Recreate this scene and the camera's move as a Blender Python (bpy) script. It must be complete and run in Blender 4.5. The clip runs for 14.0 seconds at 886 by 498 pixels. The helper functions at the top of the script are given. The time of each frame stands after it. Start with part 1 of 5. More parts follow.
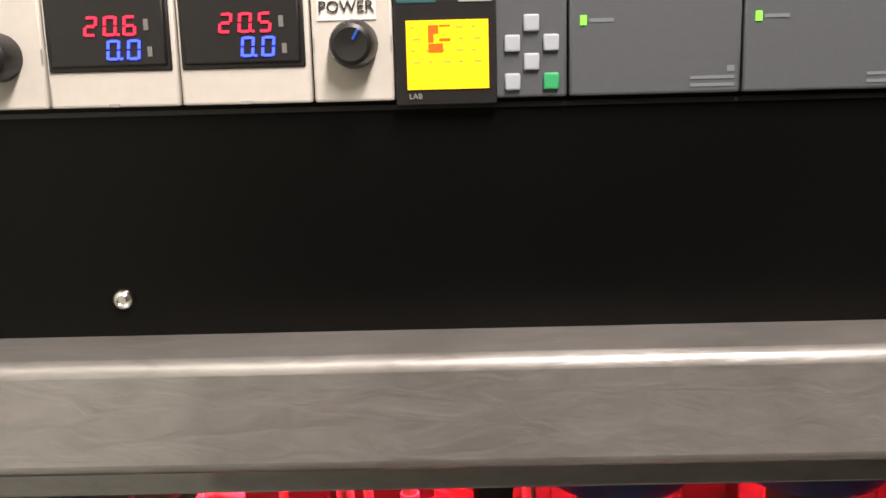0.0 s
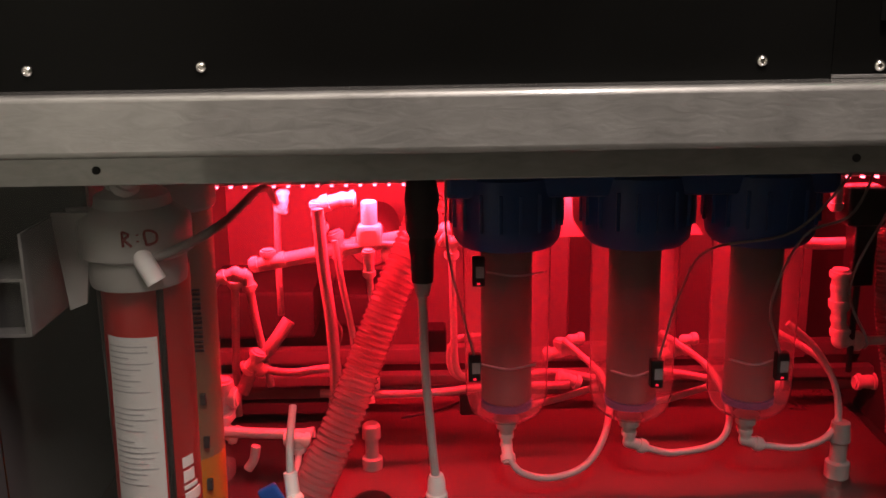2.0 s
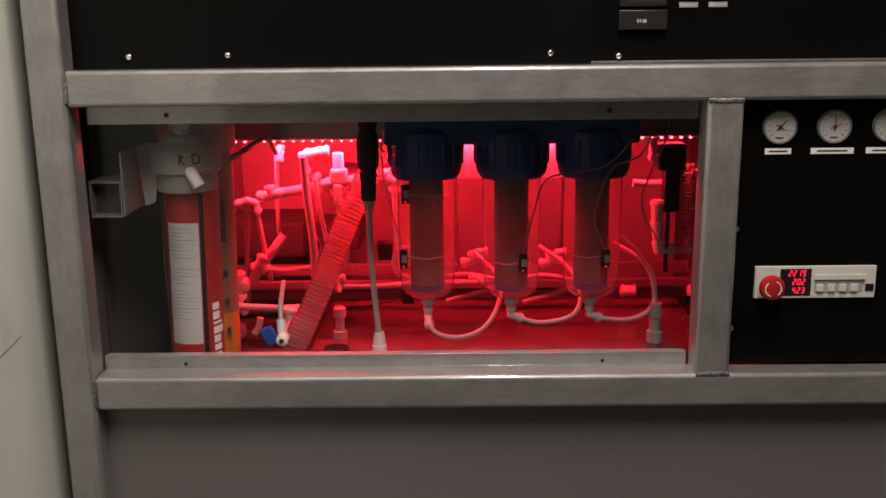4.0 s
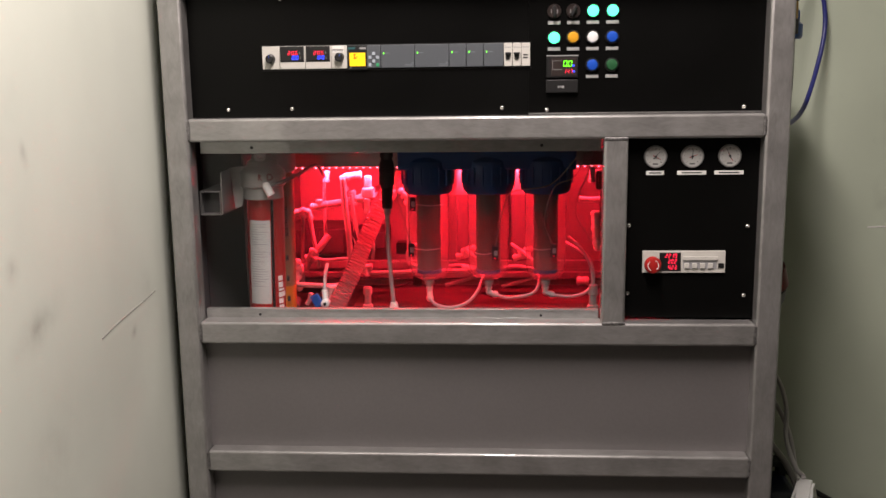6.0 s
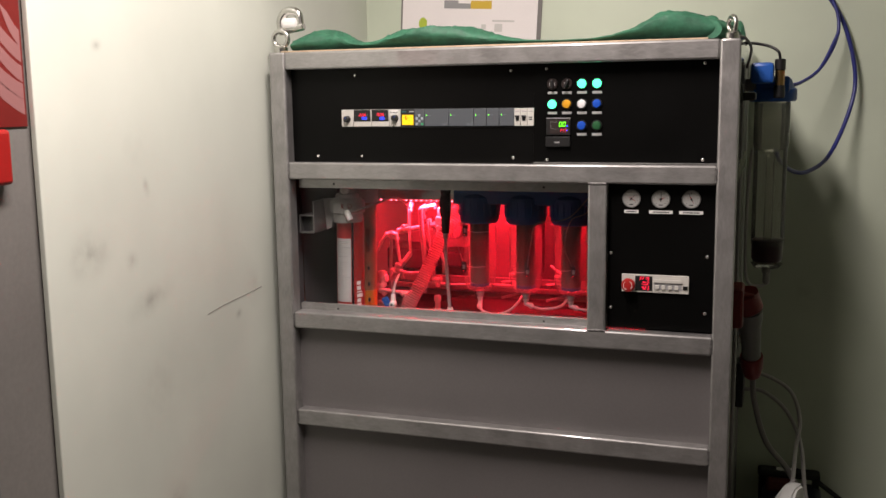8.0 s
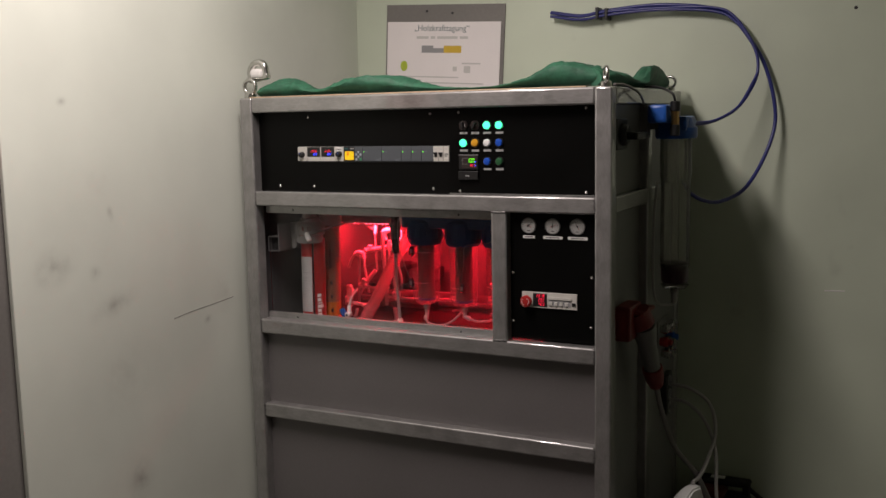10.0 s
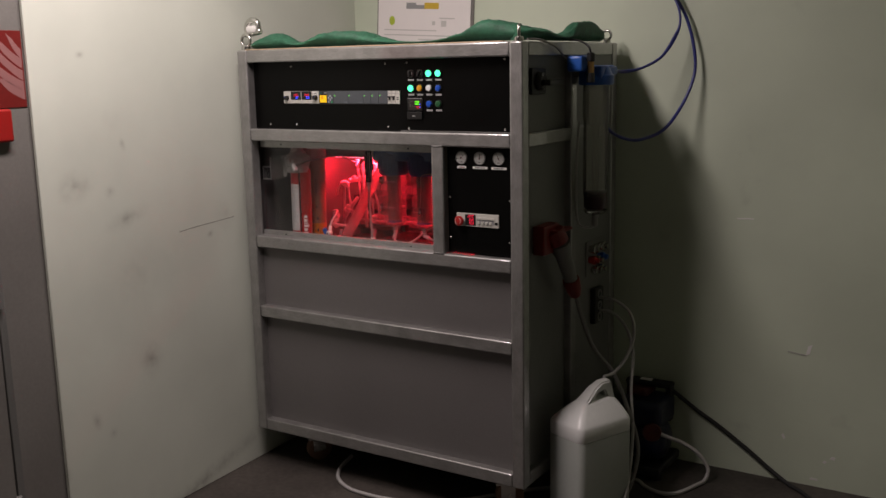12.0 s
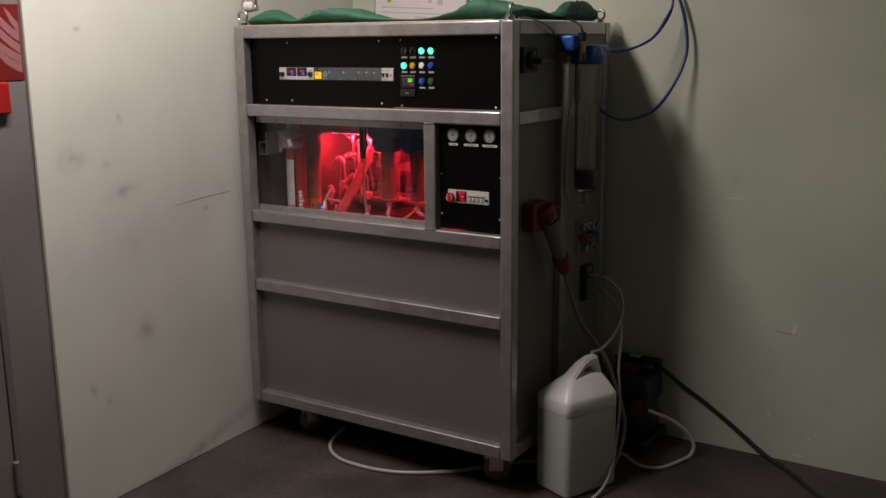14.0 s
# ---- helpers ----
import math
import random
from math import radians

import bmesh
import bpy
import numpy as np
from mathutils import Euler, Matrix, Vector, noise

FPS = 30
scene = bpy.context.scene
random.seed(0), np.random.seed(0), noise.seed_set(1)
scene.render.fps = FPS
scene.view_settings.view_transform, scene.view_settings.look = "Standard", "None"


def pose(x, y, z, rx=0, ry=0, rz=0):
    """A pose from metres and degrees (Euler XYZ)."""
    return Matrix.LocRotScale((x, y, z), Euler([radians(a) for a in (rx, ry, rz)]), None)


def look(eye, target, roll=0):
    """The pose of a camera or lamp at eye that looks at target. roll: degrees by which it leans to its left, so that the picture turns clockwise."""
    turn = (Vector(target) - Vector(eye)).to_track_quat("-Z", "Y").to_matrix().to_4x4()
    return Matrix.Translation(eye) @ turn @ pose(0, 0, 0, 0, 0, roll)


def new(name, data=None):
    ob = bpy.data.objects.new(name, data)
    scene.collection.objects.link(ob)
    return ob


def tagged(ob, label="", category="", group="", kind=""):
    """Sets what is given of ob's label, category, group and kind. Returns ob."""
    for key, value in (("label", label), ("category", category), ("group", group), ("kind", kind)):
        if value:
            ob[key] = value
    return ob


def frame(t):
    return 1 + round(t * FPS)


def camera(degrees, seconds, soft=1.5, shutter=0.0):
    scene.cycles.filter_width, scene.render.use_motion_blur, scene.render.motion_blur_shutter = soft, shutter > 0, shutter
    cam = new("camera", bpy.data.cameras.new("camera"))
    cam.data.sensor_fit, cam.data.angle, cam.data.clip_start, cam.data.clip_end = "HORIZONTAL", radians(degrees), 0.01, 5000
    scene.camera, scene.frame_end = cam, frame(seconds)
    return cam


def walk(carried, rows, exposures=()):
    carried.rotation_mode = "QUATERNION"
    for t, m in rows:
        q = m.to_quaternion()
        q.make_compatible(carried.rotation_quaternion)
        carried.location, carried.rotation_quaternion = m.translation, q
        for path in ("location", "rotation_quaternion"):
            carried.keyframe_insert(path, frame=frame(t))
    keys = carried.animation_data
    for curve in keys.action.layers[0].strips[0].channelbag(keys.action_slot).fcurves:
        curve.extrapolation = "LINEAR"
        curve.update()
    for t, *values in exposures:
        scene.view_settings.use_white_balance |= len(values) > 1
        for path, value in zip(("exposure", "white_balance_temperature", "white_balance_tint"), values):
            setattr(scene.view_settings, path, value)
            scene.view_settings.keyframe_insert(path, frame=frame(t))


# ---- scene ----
cam = camera(49.0, 14.0)
PATH = [
    (0, (0.414, -0.372, 1.573), (0.384, 1.585, 1.16), -1.5),
    (0.3, (0.41, -0.415, 1.566), (0.402, 1.534, 1.118), -1.6),
    (0.5, (0.42, -0.453, 1.577), (0.408, 1.475, 1.048), -1.55),
    (1, (0.455, -0.555, 1.539), (0.395, 1.383, 1.047), -1.1),
    (1.5, (0.467, -0.671, 1.507), (0.428, 1.274, 1.042), -1.2),
    (2, (0.452, -0.747, 1.515), (0.464, 1.191, 1.021), -0.9),
    (2.5, (0.448, -0.825, 1.516), (0.478, 1.115, 1.029), -0.6),
    (3, (0.456, -0.929, 1.521), (0.496, 1.01, 1.03), -0.7),
    (3.5, (0.495, -1.117, 1.524), (0.541, 0.818, 1.02), -0.7),
    (3.7, (0.531, -1.205, 1.513), (0.552, 0.734, 1.023), -0.7),
    (6, (0.729, -2.028, 1.558), (0.593, -0.068, 1.183), -0.8),
    (6.5, (0.798, -2.191, 1.592), (0.585, -0.242, 1.198), -0.9),
    (7, (0.908, -2.349, 1.599), (0.585, -0.413, 1.215), -1.0),
    (7.5, (1.145, -2.474, 1.598), (0.641, -0.57, 1.252), -1.1),
    (8, (1.389, -2.53, 1.625), (0.748, -0.66, 1.32), -0.8),
    (10.5, (2.293, -2.754, 1.687), (1.367, -1.003, 1.412), -1.1),
    (11, (2.505, -2.864, 1.692), (1.539, -1.142, 1.376), -1.1),
    (11.5, (2.72, -2.924, 1.697), (1.694, -1.243, 1.346), -1.3),
    (12, (2.843, -2.963, 1.689), (1.793, -1.302, 1.317), -1.2),
    (12.5, (2.892, -2.984, 1.686), (1.841, -1.328, 1.297), -1.1),
    (13, (2.903, -2.983, 1.683), (1.849, -1.331, 1.283), -0.9),
    (13.5, (2.911, -2.981, 1.682), (1.856, -1.332, 1.276), -0.8),
    (14, (2.915, -2.982, 1.687), (1.861, -1.334, 1.273), -0.6),
]
EXPOSURES = [(0, 0.45, 6900, 10), (0.3, 0.15, 7000, 10), (0.5, -0.1, 7100, 10), (1.0, -0.05, 7100, 10), (1.5, -0.3, 7000, 10), (3.5, -0.3, 6900, 10), (6.0, 0.2, 6600, 11), (7.0, 0.19, 6600, 11), (8.0, 0.08, 6600, 11), (10.5, -0.66, 6550, 12), (11.0, -0.64, 6600, 13), (14, -0.6, 6600, 16)]
walk(cam, [(t, look(eye, target, roll)) for t, eye, target, roll in PATH], EXPOSURES)

# ---- world and lights ----
world = bpy.data.worlds.new("world")
scene.world = world
world.use_nodes = True
world.node_tree.nodes["Background"].inputs[0].default_value = (0.9, 0.95, 1.0, 1)
world.node_tree.nodes["Background"].inputs[1].default_value = 0.038


def area_lamp(name, matrix, sx, sy, watts, colour):
    data = bpy.data.lights.new(name, "AREA")
    data.shape, data.size, data.size_y = "RECTANGLE", sx, sy
    data.energy, data.color = watts, colour
    ob = new(name, data)
    ob.matrix_world = matrix
    return ob


# the room's fluorescent tube under the ceiling
area_lamp("room_lamp", look((0.72, -1.05, 2.88), (0.72, -1.05, 0.0)), 0.20, 1.2, 68.0, (1.0, 0.885, 0.86))
# red light-emitting strip inside the cabinet: one lamp for the left run and one for the right run
area_lamp("strip_lamp", look((0.31, 0.413, 1.298), (0.31, 0.933, 0.298)), 0.34, 0.012, 13.5, (1.0, 0.014, 0.034))
area_lamp("strip_lamp", look((0.77, 0.413, 1.298), (0.77, 0.933, 0.298)), 0.49, 0.012, 8.5, (1.0, 0.014, 0.034))

# ---- materials ----
def material(name):
    m = bpy.data.materials.new(name)
    m.use_nodes = True
    return m, m.node_tree, m.node_tree.nodes["Principled BSDF"]


def plain(name, colour, rough=0.5, metal=0.0, grain=0.0, size=60.0, bump=0.0, stain=0.0, stain_size=3.0, coat=0.0, spec=0.5):
    """Colour with two scales of variation: fine grain and broad stains, both in object space."""
    m, tree, shader = material(name)
    nodes, link = tree.nodes, tree.links.new
    shader.inputs["Roughness"].default_value = rough
    shader.inputs["Metallic"].default_value = metal
    shader.inputs["Coat Weight"].default_value = coat
    shader.inputs["Specular IOR Level"].default_value = spec
    shader.inputs["Base Color"].default_value = (*colour, 1)
    if not (grain or stain or bump):
        return m
    coords = nodes.new("ShaderNodeTexCoord")
    fine, broad = nodes.new("ShaderNodeTexNoise"), nodes.new("ShaderNodeTexNoise")
    fine.inputs["Scale"].default_value, fine.inputs["Detail"].default_value = size, 6
    broad.inputs["Scale"].default_value, broad.inputs["Detail"].default_value = stain_size, 5
    for n in (fine, broad):
        link(coords.outputs["Object"], n.inputs["Vector"])
    last = None
    for n, amount in ((fine, grain), (broad, stain)):
        if not amount:
            continue
        ramp = nodes.new("ShaderNodeMapRange")
        ramp.inputs[1].default_value, ramp.inputs[2].default_value = 0.3, 0.7
        ramp.inputs[3].default_value, ramp.inputs[4].default_value = 1 - amount, 1 + amount * 0.6
        link(n.outputs["Fac"], ramp.inputs[0])
        mix = nodes.new("ShaderNodeVectorMath")
        mix.operation = "SCALE"
        if last is None:
            mix.inputs[0].default_value = colour
        else:
            link(last, mix.inputs[0])
        link(ramp.outputs[0], mix.inputs["Scale"])
        last = mix.outputs[0]
    if last:
        link(last, shader.inputs["Base Color"])
    rr = nodes.new("ShaderNodeMapRange")
    rr.inputs[3].default_value, rr.inputs[4].default_value = max(rough - 0.12, 0.02), min(rough + 0.12, 1)
    link(broad.outputs["Fac"], rr.inputs[0])
    link(rr.outputs[0], shader.inputs["Roughness"])
    if bump:
        b = nodes.new("ShaderNodeBump")
        b.inputs["Strength"].default_value, b.inputs["Distance"].default_value = bump, 0.002
        link(fine.outputs["Fac"], b.inputs["Height"])
        link(b.outputs[0], shader.inputs["Normal"])
    return m


def glowing(name, colour, strength):
    m, tree, shader = material(name)
    shader.inputs["Base Color"].default_value = (*[c * 0.3 for c in colour], 1)
    shader.inputs["Emission Color"].default_value = (*colour, 1)
    shader.inputs["Emission Strength"].default_value = strength
    return m


def clear(name, tint=(0.95, 0.95, 0.95), ior=1.3, rough=0.02, milk=0.0, milk_colour=(0.6, 0.6, 0.6)):
    """Thin clear plastic: see-through, with a Fresnel gloss and some milkiness."""
    m, tree, shader = material(name)
    nodes, link = tree.nodes, tree.links.new
    out = nodes["Material Output"]
    see, gloss, fresnel, mix = (nodes.new(k) for k in ("ShaderNodeBsdfTransparent", "ShaderNodeBsdfGlossy", "ShaderNodeFresnel", "ShaderNodeMixShader"))
    see.inputs[0].default_value = (*tint, 1)
    gloss.inputs["Roughness"].default_value = rough
    fresnel.inputs[0].default_value = ior
    body = see.outputs[0]
    if milk:
        shader.inputs["Base Color"].default_value = (*milk_colour, 1)
        shader.inputs["Roughness"].default_value = 0.4
        hazy = nodes.new("ShaderNodeMixShader")
        hazy.inputs[0].default_value = milk
        through_light, half = nodes.new("ShaderNodeBsdfTranslucent"), nodes.new("ShaderNodeMixShader")
        through_light.inputs[0].default_value = (*milk_colour, 1)
        half.inputs[0].default_value = 0.6
        link(shader.outputs[0], half.inputs[1])
        link(through_light.outputs[0], half.inputs[2])
        link(body, hazy.inputs[1])
        link(half.outputs[0], hazy.inputs[2])
        body = hazy.outputs[0]
    link(fresnel.outputs[0], mix.inputs[0])
    link(body, mix.inputs[1])
    link(gloss.outputs[0], mix.inputs[2])
    link(mix.outputs[0], out.inputs["Surface"])
    return m


def wall_paint(name, colour, smudge=0.35, seed=0.0, stains=()):
    """Old gloss paint on a wall: roller texture, scuffs and grey hand marks."""
    m, tree, shader = material(name)
    nodes, link = tree.nodes, tree.links.new
    coords = nodes.new("ShaderNodeTexCoord")
    shift = nodes.new("ShaderNodeMapping")
    shift.inputs["Location"].default_value = (seed, seed * 0.7, seed * 1.3)
    link(coords.outputs["Object"], shift.inputs[0])
    marks, broad, fine = (nodes.new("ShaderNodeTexNoise") for _ in range(3))
    for n, s, d in ((marks, 5.5, 4), (broad, 1.3, 5), (fine, 220, 3)):
        n.inputs["Scale"].default_value, n.inputs["Detail"].default_value = s, d
        link(shift.outputs[0], n.inputs["Vector"])
    spots = nodes.new("ShaderNodeMapRange")
    spots.inputs[1].default_value, spots.inputs[2].default_value = 0.66, 0.80
    spots.inputs[3].default_value, spots.inputs[4].default_value = 0.0, smudge
    link(marks.outputs["Fac"], spots.inputs[0])
    tone = nodes.new("ShaderNodeMapRange")
    tone.inputs[1].default_value, tone.inputs[2].default_value = 0.3, 0.7
    tone.inputs[3].default_value, tone.inputs[4].default_value = 0.86, 1.08
    link(broad.outputs["Fac"], tone.inputs[0])
    paint = nodes.new("ShaderNodeVectorMath")
    paint.operation = "SCALE"
    paint.inputs[0].default_value = colour
    link(tone.outputs[0], paint.inputs["Scale"])
    mix = nodes.new("ShaderNodeMix")
    mix.data_type = "RGBA"
    link(spots.outputs[0], mix.inputs[0])
    link(paint.outputs[0], mix.inputs[6])
    mix.inputs[7].default_value = (0.16, 0.16, 0.14, 1)
    last = mix.outputs[2]
    for y, z, ry, rz, amount in stains:
        place, ball, times, blend = (nodes.new(k) for k in ("ShaderNodeMapping", "ShaderNodeTexGradient", "ShaderNodeMath", "ShaderNodeMix"))
        place.vector_type, ball.gradient_type, times.operation, blend.data_type = "TEXTURE", "QUADRATIC_SPHERE", "MULTIPLY", "RGBA"
        place.inputs["Location"].default_value, place.inputs["Scale"].default_value = (0, y, z), (1, ry * 1.7, rz * 1.7)
        place.inputs["Rotation"].default_value = (0.25, 0, 0)
        link(coords.outputs["Object"], place.inputs[0])
        link(place.outputs[0], ball.inputs[0])
        rag = nodes.new("ShaderNodeTexNoise")
        rag.inputs["Scale"].default_value, rag.inputs["Detail"].default_value = 22.0, 3
        link(coords.outputs["Object"], rag.inputs["Vector"])
        edge = nodes.new("ShaderNodeMapRange")
        edge.inputs[1].default_value, edge.inputs[2].default_value = 0.35, 0.65
        edge.inputs[3].default_value, edge.inputs[4].default_value = amount * 0.40, amount * 1.0
        link(rag.outputs["Fac"], edge.inputs[0])
        link(ball.outputs["Fac"], times.inputs[0])
        link(edge.outputs[0], times.inputs[1])
        link(times.outputs[0], blend.inputs[0])
        link(last, blend.inputs[6])
        blend.inputs[7].default_value = (0.17, 0.165, 0.14, 1)
        last = blend.outputs[2]
    link(last, shader.inputs["Base Color"])
    shader.inputs["Roughness"].default_value = 0.5
    b = nodes.new("ShaderNodeBump")
    b.inputs["Strength"].default_value, b.inputs["Distance"].default_value = 0.12, 0.001
    link(fine.outputs["Fac"], b.inputs["Height"])
    link(b.outputs[0], shader.inputs["Normal"])
    return m


def brushed_steel(name, colour, rough, along):
    """Metallic-painted steel tube, with fine streaks along it and cloudy wear."""
    m, tree, shader = material(name)
    nodes, link = tree.nodes, tree.links.new
    coords, stretch = nodes.new("ShaderNodeTexCoord"), nodes.new("ShaderNodeMapping")
    stretch.inputs["Scale"].default_value = [34 if a == along else 110 for a in "xyz"]
    link(coords.outputs["Object"], stretch.inputs[0])
    streaks, clouds = nodes.new("ShaderNodeTexNoise"), nodes.new("ShaderNodeTexNoise")
    streaks.inputs["Scale"].default_value, streaks.inputs["Detail"].default_value = 1.0, 6
    streaks.inputs["Distortion"].default_value = 1.2
    clouds.inputs["Scale"].default_value, clouds.inputs["Detail"].default_value = 16.0, 8
    link(stretch.outputs[0], streaks.inputs["Vector"])
    link(coords.outputs["Object"], clouds.inputs["Vector"])
    add = nodes.new("ShaderNodeMath")
    add.operation = "MULTIPLY_ADD"
    link(streaks.outputs["Fac"], add.inputs[0])
    add.inputs[1].default_value = 0.80
    link(clouds.outputs["Fac"], add.inputs[2])
    tone = nodes.new("ShaderNodeMapRange")
    tone.inputs[1].default_value, tone.inputs[2].default_value = 0.6, 1.2
    tone.inputs[3].default_value, tone.inputs[4].default_value = 0.82, 1.20
    link(add.outputs[0], tone.inputs[0])
    paint = nodes.new("ShaderNodeVectorMath")
    paint.operation = "SCALE"
    paint.inputs[0].default_value = colour
    link(tone.outputs[0], paint.inputs["Scale"])
    link(paint.outputs[0], shader.inputs["Base Color"])
    rr = nodes.new("ShaderNodeMapRange")
    rr.inputs[3].default_value, rr.inputs[4].default_value = rough - 0.1, rough + 0.14
    link(add.outputs[0], rr.inputs[0])
    link(rr.outputs[0], shader.inputs["Roughness"])
    shader.inputs["Metallic"].default_value = 0.55
    shader.inputs["Coat Weight"].default_value, shader.inputs["Coat Roughness"].default_value = 1.0, 0.07
    shader.inputs["Coat IOR"].default_value = 1.9
    b = nodes.new("ShaderNodeBump")
    b.inputs["Strength"].default_value, b.inputs["Distance"].default_value = 0.34, 0.0014
    link(streaks.outputs["Fac"], b.inputs["Height"])
    link(b.outputs[0], shader.inputs["Normal"])
    return m


WALL_CREAM = wall_paint("cream_wall_paint", (0.70, 0.735, 0.645), 0.06, 0.0, [
    (-0.830, 1.305, 0.075, 0.050, 0.55), (-0.613, 1.165, 0.085, 0.030, 0.5), (-0.681, 1.267, 0.022, 0.020, 0.5), (-0.607, 1.43, 0.012, 0.020, 0.6),
    (-0.762, 1.749, 0.018, 0.012, 0.5), (-0.549, 0.613, 0.050, 0.060, 0.55), (-0.825, 0.457, 0.018, 0.030, 0.6), (-0.588, 0.94, 0.09, 0.10, 0.18),
    (-0.189, 1.038, 0.018, 0.012, 0.6), (-0.758, 0.39, 0.02, 0.02, 0.4), (-0.096, 1.10, 0.05, 0.06, 0.25), (-0.996, 0.31, 0.03, 0.035, 0.8), (-0.354, 0.02, 0.5, 0.035, 0.6)])
WALL_GREEN = wall_paint("green_wall_paint", (0.585, 0.65, 0.515), 0.22, 3.7)
WALL_GREY = plain("grey_wall_paint", (0.20, 0.19, 0.175), 0.6, grain=0.06, size=90, stain=0.15, stain_size=2.0, bump=0.1)
CEILING_PAINT = plain("ceiling_paint", (0.72, 0.71, 0.67), 0.8, stain=0.06)
FLOOR_MAT = plain("worn_concrete", (0.058, 0.049, 0.042), 0.62, grain=0.28, size=45, stain=0.55, stain_size=2.6, bump=0.35)
TUBE_X = brushed_steel("steel_tube_lengthwise", (0.275, 0.270, 0.260), 0.33, "x")
TUBE_Y = brushed_steel("steel_tube_deep", (0.275, 0.270, 0.260), 0.33, "y")
TUBE_Z = brushed_steel("steel_tube_upright", (0.275, 0.270, 0.260), 0.33, "z")
PANEL_GREY = plain("satin_grey_sheet", (0.184, 0.174, 0.171), 0.45, 0.3, grain=0.04, size=140, stain=0.07, stain_size=2.5)
PANEL_DARK = plain("dull_steel_sheet", (0.20, 0.20, 0.19), 0.55, 0.3, grain=0.05, size=120, stain=0.12, stain_size=4)
PANEL_BLACK = plain("matt_black_plate", (0.0030, 0.0030, 0.0028), 0.34, spec=0.12, grain=0.2, size=400, stain=0.12, stain_size=5, bump=0.03)
BACK_SHEET = plain("light_back_sheet", (0.20, 0.195, 0.19), 0.5, 0.1, grain=0.05, stain=0.14, stain_size=5)
LABEL_PAPER = plain("filter_label_paper", (0.50, 0.50, 0.48), 0.7, grain=0.04, size=200, stain=0.06, stain_size=12)
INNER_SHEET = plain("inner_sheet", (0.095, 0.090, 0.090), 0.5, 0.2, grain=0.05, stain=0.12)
BLACK = plain("black_plastic", (0.010, 0.010, 0.010), 0.42, grain=0.15, size=300)
RUBBER = plain("black_rubber", (0.014, 0.014, 0.014), 0.75, grain=0.2, size=200, bump=0.2)
OFFWHITE = plain("offwhite_plastic", (0.54, 0.525, 0.48), 0.42, grain=0.04, size=200, stain=0.05, stain_size=30)
WHITE = plain("white_plastic", (0.80, 0.79, 0.76), 0.4, grain=0.03, size=150)
MODULE_GREY = plain("blue_grey_plastic", (0.075, 0.084, 0.094), 0.5, grain=0.05, size=300)
BUTTON_GREY = plain("light_grey_button", (0.36, 0.40, 0.45), 0.45)
BUTTON_GREEN = plain("green_button", (0.03, 0.34, 0.13), 0.45)
SCREW = plain("bright_zinc", (0.75, 0.73, 0.70), 0.22, 1.0)
CHROME = plain("nickel", (0.62, 0.61, 0.58), 0.25, 1.0, grain=0.06)
PAPER = plain("paper_label", (0.74, 0.73, 0.70), 0.75, grain=0.03, size=200)
INK = plain("black_print", (0.03, 0.03, 0.03), 0.7)
INK_GREY = plain("grey_print", (0.30, 0.30, 0.30), 0.7)
RED = plain("red_plastic", (0.36, 0.014, 0.012), 0.38, grain=0.05, size=120)
RED_DARK = plain("dark_red_plastic", (0.17, 0.012, 0.010), 0.45, grain=0.08)
BLUE = plain("blue_plastic", (0.012, 0.085, 0.36), 0.4, grain=0.06, size=120)
BLUE_HOSE = plain("blue_hose", (0.022, 0.028, 0.17), 0.35)
BLUE_CAP = plain("navy_filter_cap", (0.002, 0.050, 0.19), 0.45, grain=0.08, size=100)
YELLOW_SCREEN = glowing("amber_screen", (1.0, 0.60, 0.006), 1.15)
ORANGE_GLYPH = glowing("orange_glyph", (0.75, 0.13, 0.0), 0.8)
RED_DIGIT = glowing("red_digit", (1.0, 0.02, 0.06), 1.7)
BLUE_DIGIT = glowing("blue_digit", (0.03, 0.06, 1.0), 3.2)
GREEN_DIGIT = glowing("green_digit", (0.15, 1.0, 0.02), 2.2)
GREEN_LED = glowing("green_indicator", (0.15, 1.0, 0.05), 1.8)
GREEN_LAMP = glowing("lit_green_lens", (0.06, 1.0, 0.42), 3.2)
LED_RED = glowing("red_diode", (1.0, 0.10, 0.16), 16.0)
LENS_AMBER = plain("amber_lens", (0.62, 0.30, 0.02), 0.3)
LENS_WHITE = plain("white_lens", (0.70, 0.70, 0.70), 0.3)
LENS_BLUE = plain("blue_lens", (0.012, 0.07, 0.42), 0.3)
LENS_GREEN = plain("dark_green_lens", (0.02, 0.09, 0.035), 0.3)
LENS_DARK = plain("unlit_lens", (0.03, 0.022, 0.02), 0.3)
PANE = clear("acrylic_pane", (0.97, 0.97, 0.97), 1.32, 0.02)
# the reddish haze of bowl and hose carries glow from the red strip
BOWL = clear("red_lit_clear_bowl", (0.96, 0.95, 0.95), 1.04, 0.10, milk=0.20, milk_colour=(0.80, 0.66, 0.66))
CLEAR_HOSE = clear("red_lit_ribbed_hose", (0.9, 0.85, 0.85), 1.2, 0.25, milk=0.45, milk_colour=(0.50, 0.40, 0.39))
VESSEL = clear("cloudy_vessel", (0.95, 0.95, 0.92), 1.35, 0.08, milk=0.20, milk_colour=(0.92, 0.91, 0.86))
CARTRIDGE = plain("filter_cartridge", (0.075, 0.080, 0.070), 0.85, grain=0.12, size=180, stain=0.18, stain_size=12, bump=0.3)
POLY = plain("milky_tubing", (0.40, 0.385, 0.375), 0.35)
MEMBRANE_RED = plain("red_membrane_wrap", (0.36, 0.018, 0.018), 0.35, grain=0.05, stain=0.08)
